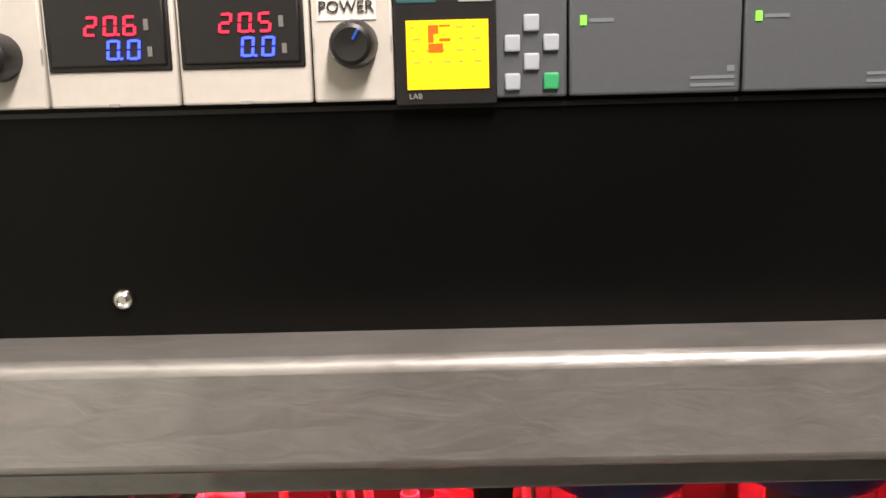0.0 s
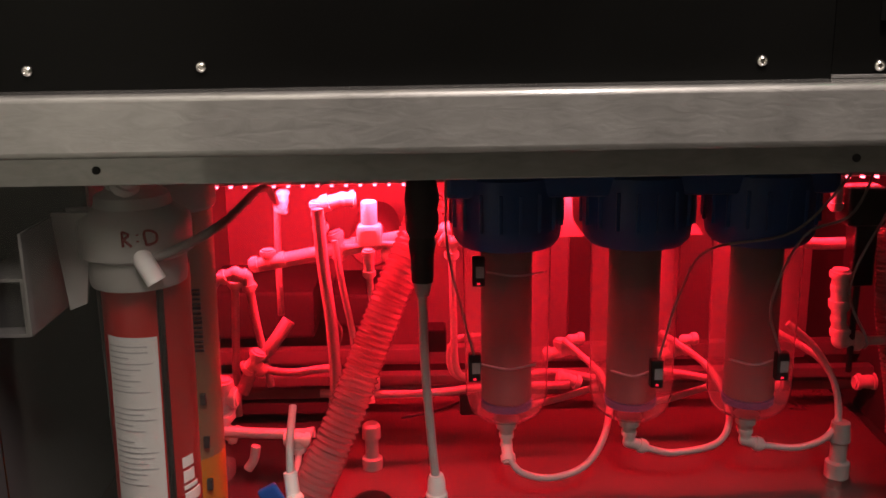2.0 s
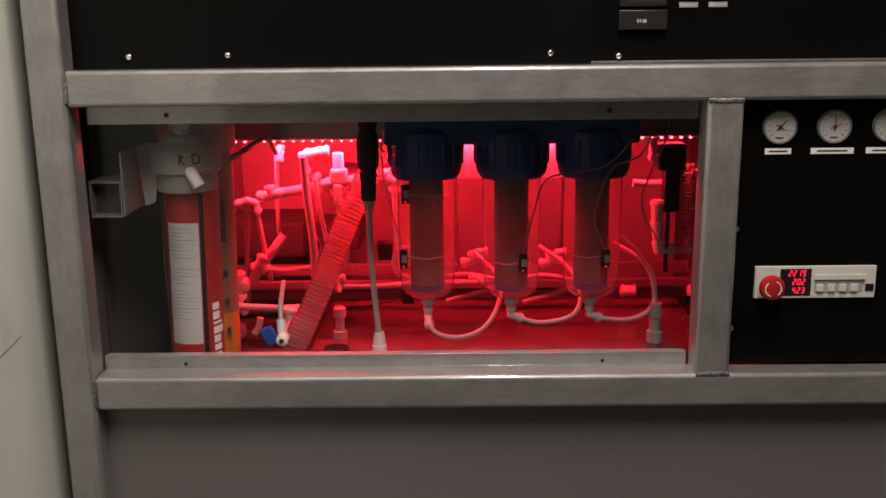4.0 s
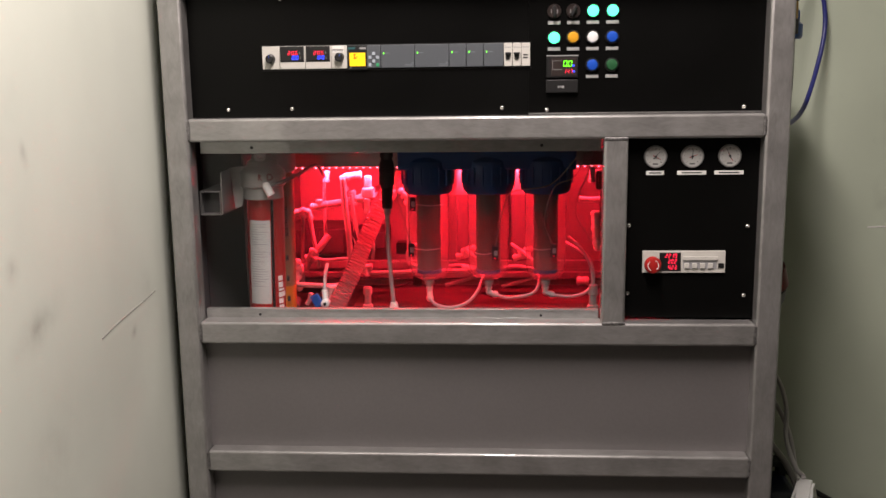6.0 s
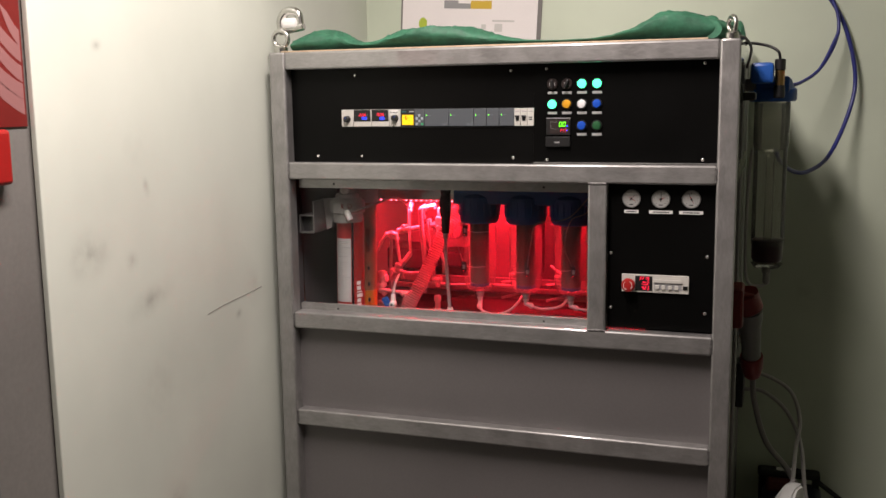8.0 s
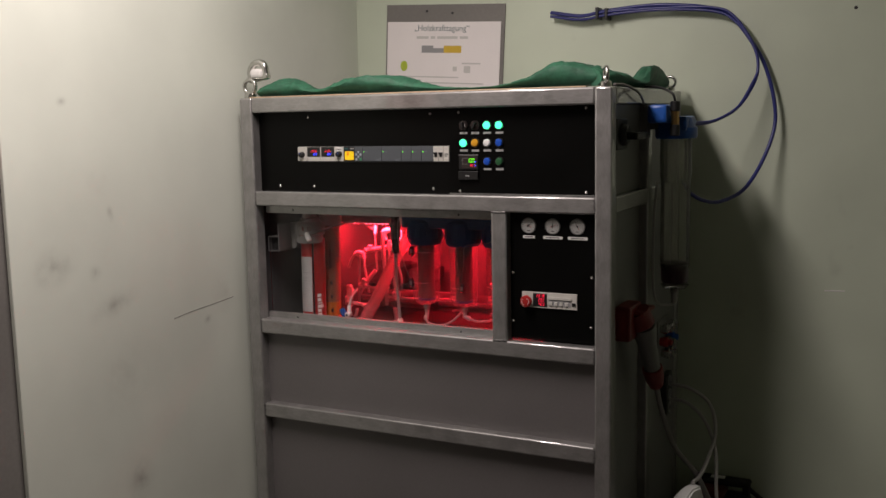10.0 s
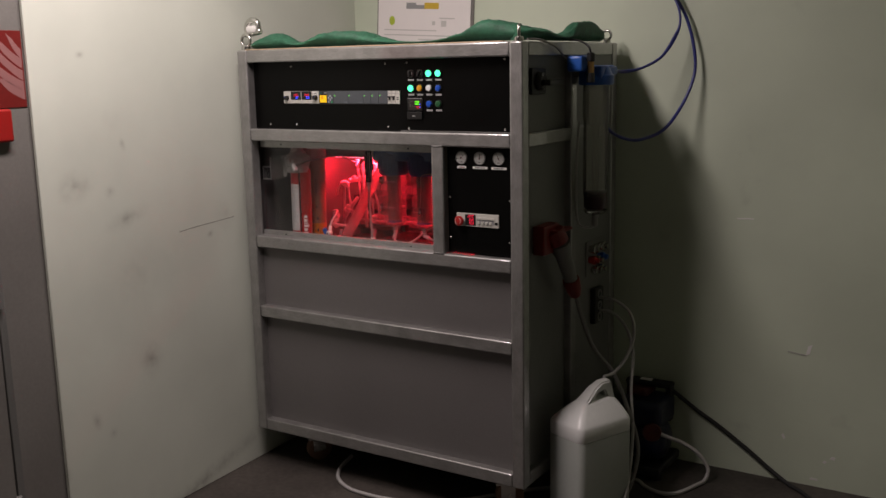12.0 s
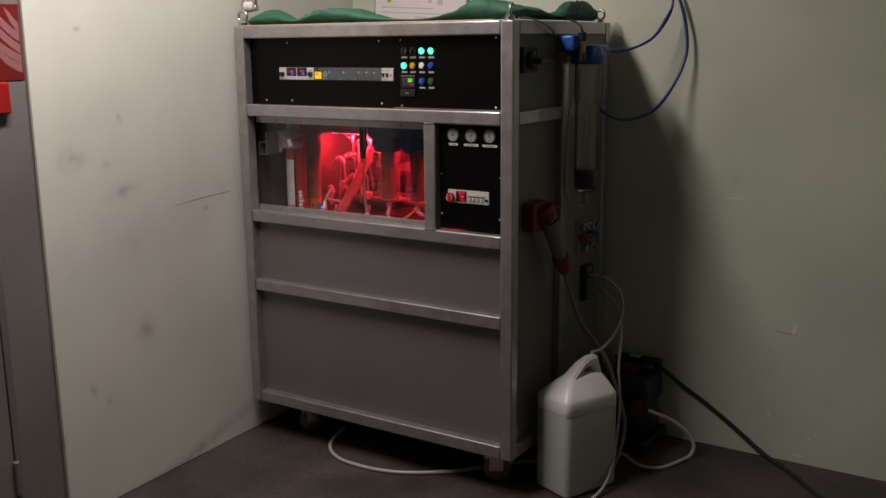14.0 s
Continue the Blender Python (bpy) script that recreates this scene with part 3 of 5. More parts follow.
    part("unit_mark", box(x0 + w * 0.79, x0 + w * 0.825, RY - 0.0027, RY - 0.0022, 1.5710, 1.5750), PANEL_DARK, d)
    part("catch", box(x0 + w * 0.45, x0 + w * 0.53, RY - 0.0006, RY, Z0 + 0.0003, Z0 + 0.0015), INK_GREY, m)


meter_module(0.2460, 0.3010, "20.6")
meter_module(0.3010, 0.3560, "20.5")

# small programmable controller
plc = module("logic_controller", 0.3900, 0.4610, MODULE_GREY, "grey logic controller with a lit yellow screen and keypad", "controller")
shroud = part("screen_surround", box(0.3902, 0.4318, RY - 0.0012, RY + 0.001, Z0 - 0.002, Z1 - 0.0005, 0.0004), BLACK, plc, "black screen surround")
scr = part("screen", box(0.3950, 0.4285, RY - 0.0018, RY - 0.001, 1.5548, 1.5825), YELLOW_SCREEN, shroud, "lit amber yellow screen")
for a, b, c, d in ((0.4040, 0.4082, 1.5770, 1.5805), (0.4040, 0.4062, 1.5735, 1.5770), (0.4040, 0.4100, 1.5695, 1.5732), (0.4085, 0.4130, 1.5740, 1.5752), (0.4085, 0.4130, 1.5798, 1.5806)):
    part("glyph", box(a, b, RY - 0.0021, RY - 0.0017, c, d), ORANGE_GLYPH, shroud)
for row in range(4):
    for k in range(5):
        x = 0.3968 + k * 0.0062 + (row % 2) * 0.001
        if not (0.402 < x < 0.411 and row < 2):
            part("glyph", box(x, x + 0.0016 + 0.0012 * ((k + row) % 2), RY - 0.0020, RY - 0.0017, 1.5792 - row * 0.0046, 1.5800 - row * 0.0046), MUSTARD, shroud)
part("print_bar", box(0.3915, 0.4075, RY - 0.0016, RY - 0.0011, Z1 - 0.0085, Z1 - 0.004), plain("teal_print", (0.02, 0.09, 0.10), 0.5), shroud)
part("print_bar", box(0.4165, 0.4300, RY - 0.0016, RY - 0.0011, Z1 - 0.0085, Z1 - 0.0045), INK_GREY, shroud)
text_mesh("LAB", 0.0032, (0.3983, RY - 0.0016, 1.5520), mat=INK_GREY, parent=shroud)
for x, z, mat in ((0.4460, 1.5805, BUTTON_GREY), (0.4382, 1.5725, BUTTON_GREY), (0.4540, 1.5725, BUTTON_GREY), (0.4460, 1.5650, BUTTON_GREY), (0.4382, 1.5570, BUTTON_GREY), (0.4540, 1.5570, BUTTON_GREEN)):
    part("key", box(x - 0.0032, x + 0.0032, RY - 0.0020, RY + 0.0005, z - 0.0034, z + 0.0034, 0.0008), mat, plc, "green key" if mat is BUTTON_GREEN else "light grey key")

for x0, x1, n in ((0.4610, 0.5320, 1), (0.5320, 0.6040, 1), (0.6040, 0.6400, 0), (0.6400, 0.6760, 0), (0.6760, 0.7180, 0)):
    m = module("extension_module", x0, x1, MODULE_GREY, "blue-grey extension module with a small green indicator", "module")
    part("indicator", box(x0 + 0.0050, x0 + 0.0074, RY - 0.0006, RY, 1.5790, 1.5828), GREEN_LED, m, "lit green indicator")
    part("print_bar", box(x0 + 0.0085, x0 + 0.0185, RY - 0.0003, RY, 1.5801, 1.5816), plain("faint_print", (0.15, 0.17, 0.19), 0.6) if "faint_print" not in bpy.data.materials else bpy.data.materials["faint_print"], m)
    if n:
        for dz in (0.0, 0.0030):
            part("print_bar", box(x1 - 0.021, x1 - 0.003, RY - 0.0003, RY, 1.5532 + dz, 1.5545 + dz), bpy.data.materials["faint_print"], m)
        part("print_bar", box(x1 - 0.006, x1 - 0.003, RY - 0.0003, RY, 1.5590, 1.5615), bpy.data.materials["faint_print"], m)

for x0, x1, toggles in ((0.7180, 0.7360, 1), (0.7360, 0.7540, 1), (0.7540, 0.7730, 0)):
    m = module("circuit_breaker", x0, x1, OFFWHITE, "off-white circuit breaker with a black toggle" if toggles else "off-white terminal block with grey marks", "circuit breaker")
    part("print_bar", box(x0 + 0.002, x1 - 0.002, RY - 0.0004, RY, 1.5885, 1.5900), INK_GREY, m)
    if toggles:
        part("toggle", join(box(x0 + 0.003, x1 - 0.003, RY - 0.006, RY, 1.5735, 1.5790, 0.001), box(x0 + 0.005, x1 - 0.005, RY - 0.002, RY, 1.5645, 1.5735)), BLACK, m, "black toggle")
    else:
        for dz in (0.0, 0.006):
            part("print_bar", box(x0 + 0.004, x1 - 0.005, RY - 0.0004, RY, 1.5660 + dz, 1.5690 + dz), INK, m)

# signal buttons, four columns and three rows
BX, BZ = (0.822, 0.861, 0.901, 0.941), (1.660, 1.607, 1.5505)
LOOKS = {(0, 0): None, (1, 0): None, (2, 0): (GREEN_LAMP, "lit green"), (3, 0): (GREEN_LAMP, "lit green"),
         (0, 1): (GREEN_LAMP, "lit green"), (1, 1): (LENS_AMBER, "amber"), (2, 1): (LENS_WHITE, "white"), (3, 1): (LENS_BLUE, "blue"),
         (2, 2): (LENS_BLUE, "blue"), (3, 2): (LENS_GREEN, "dark green")}
for (i, j), lk in LOOKS.items():
    x, z = BX[i], BZ[j]
    if lk:
        b = thing("push_button", lk[1] + " round signal button in the black plate", "button", (x, PY, z), "signal buttons")
        part("bezel", lathe((x, PY - 0.001, z), (0, -1, 0), [(0, 0.0145), (0.003, 0.0145), (0.0045, 0.0135), (0.0045, 0.0115), (0.001, 0.0112)], 28), BLACK, b, "black bezel")
        part("lens", lathe((x, PY - 0.003, z), (0, -1, 0), [(0, 0.0118), (0.005, 0.0115), (0.0072, 0.0098), (0.0080, 0.006), (0.0082, 0.0003)], 28), lk[0], b, lk[1] + " lens")
    else:
        b = thing("selector_switch", "black selector switch with a grey lever in the black plate", "switch", (x, PY, z), "selector switches")
        part("bezel", lathe((x, PY - 0.001, z), (0, -1, 0), [(0, 0.0145), (0.003, 0.0145), (0.0045, 0.0135), (0.0045, 0.001)], 28), LENS_DARK, b)
        lever = box(-0.0035, 0.0035, -0.012, 0, -0.0105, 0.0105, 0.0015)
        lever.transform(pose(x, PY - 0.005, z, 0, 25 if i else -5, 0))
        part("lever", lever, BLACK, b)
        for s in (-1, 1):
            part("mark", box(x + s * 0.0062 - 0.0010, x + s * 0.0062 + 0.0010, PY - 0.0062, PY - 0.0055, z - 0.004, z + 0.004), INK_GREY, b)
    t = thing("button_tag", "small grey engraved tag under a button", "tag", (x, PY, z - 0.025), "button tags")
    part("plate", box(x - 0.0128, x + 0.0128, PY - 0.0022, PY - 0.001, z - 0.0265, z - 0.0195, 0.0004), INK_GREY, t)
    part("print_bar", box(x - 0.0098, x + 0.0098, PY - 0.0025, PY - 0.0021, z - 0.0243, z - 0.0217), DIAL, t)

ctl = thing("process_display", "black panel meter with lit green and red figures", "display", (0.838, PY, 1.526))
part("body", box(0.8065, 0.8710, PY - 0.006, PY + 0.02, 1.5260, 1.5705, 0.001), BLACK, ctl)
part("glass", box(0.8165, 0.8680, PY - 0.0068, PY - 0.0058, 1.5300, 1.5665), LENS_DARK, ctl)
part("edge", box(0.8060, 0.8715, PY - 0.0066, PY - 0.004, 1.5695, 1.5715), INK_GREY, ctl)
part("upper_figures", digits("0.0", 0.8405, PY - 0.007, 1.5480, 0.0125, 0.0080, 0.0100), GREEN_DIGIT, ctl, "lit green figures")
part("lower_figures", digits("147", 0.8410, PY - 0.007, 1.5345, 0.0080, 0.0052, 0.0068), RED_DIGIT, ctl, "lit red figures")
part("unit_mark", box(0.8600, 0.8640, PY - 0.0076, PY - 0.007, 1.5480, 1.5515), BLUE_DIGIT, ctl)
part("unit_mark", box(0.8610, 0.8640, PY - 0.0076, PY - 0.007, 1.5370, 1.5400), BLUE_DIGIT, ctl)
part("outline", join(box(0.8185, 0.8390, PY - 0.0072, PY - 0.0067, 1.5600, 1.5606), box(0.8185, 0.8191, PY - 0.0072, PY - 0.0067, 1.5420, 1.5600), box(0.8185, 0.8390, PY - 0.0072, PY - 0.0067, 1.5420, 1.5426)), INK_GREY, ctl)
flap = thing("display_flap", "small black box with a pale mark under the display", "box", (0.838, PY, 1.496))
part("body", box(0.8055, 0.8715, PY - 0.010, PY, 1.4950, 1.5215, 0.0015), BLACK, flap)
part("mark", join(box(0.8300, 0.8318, PY - 0.0106, PY - 0.0099, 1.5045, 1.5095), box(0.8340, 0.8358, PY - 0.0106, PY - 0.0099, 1.5045, 1.5095), box(0.8318, 0.8340, PY - 0.0106, PY - 0.0099, 1.5062, 1.5078), box(0.8375, 0.8430, PY - 0.0106, PY - 0.0099, 1.5045, 1.5090)), INK_GREY, flap)

# ---- gauge panel ----
gp = thing("gauge_board", "matt black plate with gauges beside the lit window", "board", (1.11, PY, 1.007))
part("plate", box(0.975, 1.25, PY - 0.004, PY, 1.012, 1.40), PANEL_BLACK, gp)
GY = PY - 0.004
for x, z in ((0.983, 1.214), (1.231, 1.212), (0.983, 1.066), (1.229, 1.062)):
    screw(x, GY - 0.0005, z)


def gauge(x, z, turn, red):
    g = thing("pressure_gauge", "round white-faced pressure gauge in a dark rim", "gauge", (x, GY, z), "pressure gauges")
    part("rim", lathe((x, GY, z), (0, -1, 0), [(0, 0.0240), (0.004, 0.0240), (0.0055, 0.0230), (0.0055, 0.0212), (0.003, 0.0210)], 32), PANEL_DARK, g, "dull steel rim")
    dial = part("dial", cyl((x, GY - 0.001, z), (x, GY - 0.0034, z), 0.0212, 32), DIAL, g, "white dial")
    for k in range(11):
        a = radians(-135 + 27 * k)
        p = Vector((x + math.sin(a) * 0.0180, GY - 0.0036, z + math.cos(a) * 0.0180))
        d = Vector((math.sin(a), 0, math.cos(a)))
        part("tick", cyl(p - d * (0.0025 if k % 5 else 0.004), p, 0.0005, 4), INK, dial)
    for a, L, mat in ((turn, 0.0150, INK), (red, 0.0125, RED)):
        d = Vector((math.sin(radians(a)), 0, math.cos(radians(a))))
        p = Vector((x, GY - 0.0042, z))
        part("pointer", cyl(p - d * 0.006, p + d * L, 0.0011, 6, 0.0004), mat, dial, "red pointer" if mat is RED else "black pointer")
    part("hub", cyl((x, GY - 0.0036, z), (x, GY - 0.0055, z), 0.0026, 12), INK, dial)
    part("print_bar", box(x - 0.0055, x + 0.0055, GY - 0.0037, GY - 0.0034, z - 0.0165, z - 0.0140), INK, dial)


gauge(1.0350, 1.360, 42, 120)
gauge(1.1110, 1.360, 5, 68)
gauge(1.1880, 1.361, -25, 150)
for x, w in ((1.0350, 0.0185), (1.1110, 0.0300), (1.1880, 0.0300)):
    t = thing("gauge_tag", "white printed tag under a gauge", "tag", (x, GY, 1.32), "gauge tags")
    part("plate", box(x - w, x + w, GY - 0.0015, GY, 1.3215, 1.3300, 0.0003), PAPER, t)
    part("print_bar", box(x - w * 0.7, x + w * 0.7, GY - 0.0018, GY - 0.0014, 1.3245, 1.3270), INK, t)

SY = GY - 0.006
sub = thing("emergency_stop", "red mushroom emergency stop button on an off-white module", "button", (1.033, GY, 1.112))
part("body", box(1.0130, 1.0475, SY, GY, 1.112, 1.1595, 0.001), OFFWHITE, sub)
part("collar", cyl((1.0325, SY, 1.1325), (1.0325, SY - 0.012, 1.1325), 0.0105, 20), RED_DARK, sub)
part("mushroom", lathe((1.0325, SY - 0.010, 1.1325), (0, -1, 0), [(0, 0.0150), (0.003, 0.0178), (0.008, 0.0180), (0.012, 0.0160), (0.0135, 0.0110), (0.0138, 0.0004)], 30), RED, sub, "red mushroom head")
ring = bmesh.new()
for a0 in (20, 200):
    pts = [(1.0325 + 0.0112 * math.sin(radians(a)), SY - 0.0238, 1.1325 + 0.0112 * math.cos(radians(a))) for a in range(a0, a0 + 121, 20)]
    ring = join(ring, tube(pts, 0.0008, 6, 3))
part("arrow_mark", ring, PAPER, sub, "white turning arrows")
met = thing("mains_meter", "off-white mains meter with lit red figures", "meter", (1.071, GY, 1.112))
part("body", box(1.0475, 1.0945, SY, GY, 1.112, 1.1595, 0.001), OFFWHITE, met)
part("glass", box(1.0485, 1.0935, SY - 0.001, SY, 1.1160, 1.1560, 0.0005), BLACK, met)
for k, s in enumerate(("2219", "202", "423")):
    part("figures", digits(s, 1.0600 + 0.0062 * (4 - len(s)), SY - 0.0012, 1.1450 - 0.0128 * k, 0.0092, 0.0048, 0.0066), RED_DIGIT, met, "lit red figures")
cov = thing("breaker_cover", "off-white breaker row under a clear hinged flap", "circuit breaker", (1.138, GY, 1.112))
part("body", box(1.0945, 1.1870, SY, GY, 1.112, 1.1595, 0.001), OFFWHITE, cov)
part("recess", box(1.0985, 1.1690, SY - 0.0008, SY, 1.1210, 1.1450), INK_GREY, cov)
part("flap", box(1.0975, 1.1700, SY - 0.004, SY - 0.0015, 1.1400, 1.1480, 0.0006), OFFWHITE, cov)
for k in range(4):
    part("toggle", box(1.1010 + 0.0165 * k, 1.1110 + 0.0165 * k, SY - 0.004, SY, 1.1225, 1.1330, 0.0006), OFFWHITE, cov)
part("latch", box(1.1720, 1.1840, SY - 0.002, SY, 1.1230, 1.1330, 0.0005), BLACK, cov)

# ---- inside the lit compartment ----
strip = thing("led_strip", "strip of red light-emitting diodes under a steel beam", "light strip", (0.55, 0.415, 1.302))
part("tape", box(0.160, 1.020, 0.409, 0.421, 1.3025, 1.3040), WHITE, strip)
diode = None
for k in range(49):
    x = 0.169 + k * 0.0174
    if diode is None:
        diode = part("diode", box(x - 0.002, x + 0.002, 0.410, 0.415, 1.2998, 1.3030), LED_RED, strip, "lit red diode")
    else:
        d = diode.copy()
        scene.collection.objects.link(d)
        d.location.x += k * 0.0174
solo("crossbeam", box(0.10, 1.07, 0.400, 0.440, 1.3045, 1.345, 0.003), TUBE_X, "grey steel crossbeam inside the cabinet", "beam")


FITTING = plain("fitting_plastic", (0.52, 0.51, 0.49), 0.38, grain=0.04, size=150)


def fitting(pts, r=0.0085, mat=FITTING):
    """A push-in pipe fitting: collared stubs that meet in a ball at the first point."""
    c = Vector(pts[0])
    bm = bmesh.new()
    bmesh.ops.create_uvsphere(bm, u_segments=12, v_segments=8, radius=r * 1.02, matrix=Matrix.Translation(c))
    for p in pts[1:]:
        d = Vector(p) - c
        L = d.length
        bm = join(bm, lathe(c, d, [(0, r * 0.92), (L * 0.55, r * 0.92), (L * 0.56, r * 1.2), (L * 0.86, r * 1.2), (L * 0.88, r * 0.95), (L, r * 0.9)], 14))
    return solo("pipe_fitting", bm, mat, "white push-in pipe fitting on thin tubing", "fitting", "pipe fittings")


def pipe(pts, r=0.0042, mat=POLY, label="thin milky plastic tubing inside the cabinet", name="water_tube", group="water tubes"):
    return solo(name, tube(pts, r, 10, 7), mat, label, "tube", group)


# membrane vessel with its white head, label and bracket
mv = thing("membrane_vessel", "red membrane vessel with a white head and paper label", "filter", (0.172, 0.165, 0.917))
part("barrel", cyl((0.1588, 0.169, 0.917), (0.170, 0.160, 1.275), 0.0420, 32), MEMBRANE_RED, mv, "dark red wrapped barrel")
head = part("head", lathe((0.168, 0.147, 1.262), (0, 0, 1), [(0, 0.0440), (0.006, 0.0455), (0.026, 0.0455), (0.030, 0.0520), (0.058, 0.0525), (0.064, 0.0500), (0.074, 0.0360), (0.084, 0.0340), (0.090, 0.0230), (0.104, 0.0215)], 32), CAST_WHITE, mv, "white plastic head")
lab = bmesh.new()
rings = []
for z in (1.017, 1.213):
    cx, cy = 0.160 + 0.010 * (z - 0.957) / 0.318, 0.168 - 0.008 * (z - 0.957) / 0.318
    rings.append([lab.verts.new((cx + 0.0424 * math.sin(radians(a)), cy - 0.0424 * math.cos(radians(a)), z)) for a in range(-46, 28, 6)])
for k in range(len(rings[0]) - 1):
    lab.faces.new((rings[0][k], rings[0][k + 1], rings[1][k + 1], rings[1][k]))
paper = part("label", lab, LABEL_PAPER, mv, "white paper label with fine print")
random.seed(5)
for k in range(26):
    z = 1.203 - k * 0.0058
    if k in (9, 10, 16):
        continue
    cx, cy = 0.160 + 0.010 * (z - 0.957) / 0.318, 0.168 - 0.008 * (z - 0.957) / 0.318
    a1 = random.choice((-8, 4, 14, 20))
    bar = bmesh.new()
    lo = [bar.verts.new((cx + 0.0428 * math.sin(radians(a)), cy - 0.0428 * math.cos(radians(a)), z)) for a in range(-42, a1, 5)]
    hi = [bar.verts.new((v.co.x, v.co.y, z + 0.0014)) for v in lo]
    for p in range(len(lo) - 1):
        bar.faces.new((lo[p], lo[p + 1], hi[p + 1], hi[p]))
    part("print_bar", bar, INK_GREY, paper)
part("seam_tape", tube([(0.170 + 0.0425 * math.sin(radians(32)), 0.160 - 0.0425 * math.cos(radians(32)), 1.262), (0.160 + 0.0425 * math.sin(radians(34)), 0.168 - 0.0425 * math.cos(radians(34)), 0.958)], 0.0036, 8, 3), BLACK, mv, "black seam tape")
for z0, z1, a0, a1 in ((0.960, 0.982, 50, 80), (0.986, 0.998, 50, 70), (1.002, 1.011, 50, 72), (1.015, 1.026, 50, 70), (1.030, 1.041, 50, 82), (1.045, 1.049, 50, 76), (1.053, 1.065, 50, 70), (1.069, 1.080, 50, 70)):
    bar = bmesh.new()
    rows = [[bar.verts.new((0.163 + r * math.sin(radians(a0 + (a1 - a0) * k / 5)), 0.165 - r * math.cos(radians(a0 + (a1 - a0) * k / 5)), z)) for k in range(6)] for z in (z0, z1) for r in (0.0418, 0.0430)]
    lo_in, lo_out, hi_in, hi_out = rows
    for k in range(5):
        for p, q in ((lo_out, hi_out), (lo_in, lo_out), (hi_out, hi_in)):
            bar.faces.new((p[k], p[k + 1], q[k + 1], q[k]))
    part("print_bar", bar, PAPER, mv)
# handwritten mark on the head
for pts in ([(5, 1.307), (5, 1.321)], [(5, 1.321), (11, 1.318), (6, 1.314)], [(6, 1.314), (13, 1.307)], [(19, 1.311), (19, 1.312)], [(19, 1.317), (19, 1.318)], [(27, 1.307), (26, 1.320), (36, 1.318), (37, 1.310), (28, 1.307)]):
    part("pen_stroke", tube([(0.168 + 0.0527 * math.sin(radians(a)), 0.147 - 0.0527 * math.cos(radians(a)), z) for a, z in pts], 0.0013, 6, 4), RED_DARK, head, "red-brown pen stroke")
fitting([(0.178, 0.118, 1.372), (0.166, 0.128, 1.352), (0.188, 0.114, 1.392)], 0.011)
el = [(0.184, 0.106, 1.298), (0.190, 0.099, 1.290), (0.199, 0.097, 1.274)]
solo("pipe_fitting", tube(el, 0.0092, 14, 6), WHITE, "white elbow fitting on the membrane head", "fitting", "pipe fittings")
pipe([(0.190, 0.103, 1.293), (0.215, 0.112, 1.300), (0.250, 0.150, 1.315), (0.262, 0.30, 1.320), (0.255, 0.43, 1.278)], 0.0042, CABLE_GREY, "thin dark tube from the membrane head")
br = thing("membrane_bracket", "white bracket plate that carries the membrane vessel", "bracket", (0.10, 0.10, 1.24))
part("web", join(box(0.104, 0.170, 0.148, 0.153, 1.285, 1.333, 0.001)), CAST_WHITE, br)
arm = bmesh.new()
for y in (0.124, 0.128):
    vs = [arm.verts.new((x, y, z)) for x, z in ((0.099, 1.333), (0.150, 1.333), (0.150, 1.300), (0.131, 1.296), (0.124, 1.246), (0.108, 1.240))]
    arm.faces.new(vs if y < 0.126 else vs[::-1])
arm.verts.ensure_lookup_table()
for k in range(6):
    arm.faces.new((arm.verts[k], arm.verts[(k + 1) % 6], arm.verts[6 + (k + 1) % 6], arm.verts[6 + k]))
part("arm", arm, CAST_WHITE, br)
part("flange", box(0.097, 0.100, 0.055, 0.150, 1.238, 1.330, 0.001), BRACKET, br)
stub = thing("square_stub", "open end of a galvanised square steel tube", "tube", (0.073, 0.06, 1.242))
for a, b, c, d in ((0.046, 0.0925, 1.2845, 1.2875), (0.046, 0.0925, 1.2340, 1.2370), (0.046, 0.0488, 1.2370, 1.2845), (0.0897, 0.0925, 1.2370, 1.2845)):
    part("tube_wall", box(a, b, 0.066, 0.40, c, d), BRACKET, stub)
# the tube is open: this black plate stands in for the shade inside
part("shade_plate", box(0.0488, 0.0897, 0.085, 0.095, 1.237, 1.2845), RUBBER, stub)

# second vessel behind
v2 = thing("second_vessel", "tan membrane vessel with an orange band and code label", "filter", (0.176, 0.256, 0.917))
part("barrel", cyl((0.171, 0.256, 0.917), (0.180, 0.256, 1.330), 0.036, 28), MEMBRANE_TAN, v2)
part("band", cyl((0.1722, 0.256, 0.965), (0.1735, 0.256, 1.035), 0.0365, 28), ORANGE, v2, "orange band")
part("collar", cyl((0.180, 0.256, 1.31), (0.181, 0.256, 1.36), 0.040, 28, bevel=0.004), CAST_WHITE, v2)
for k in range(14):
    z = 1.16 + k * 0.0052
    part("print_bar", box(0.192, 0.204, 0.2225, 0.2268, z, z + 0.0012 + 0.0014 * (k % 3 == 0)), INK, v2)
for k in range(3):
    part("print_bar", box(0.196, 0.202, 0.2215, 0.2272, 1.10 - k * 0.05, 1.112 - k * 0.05), INK, v2)

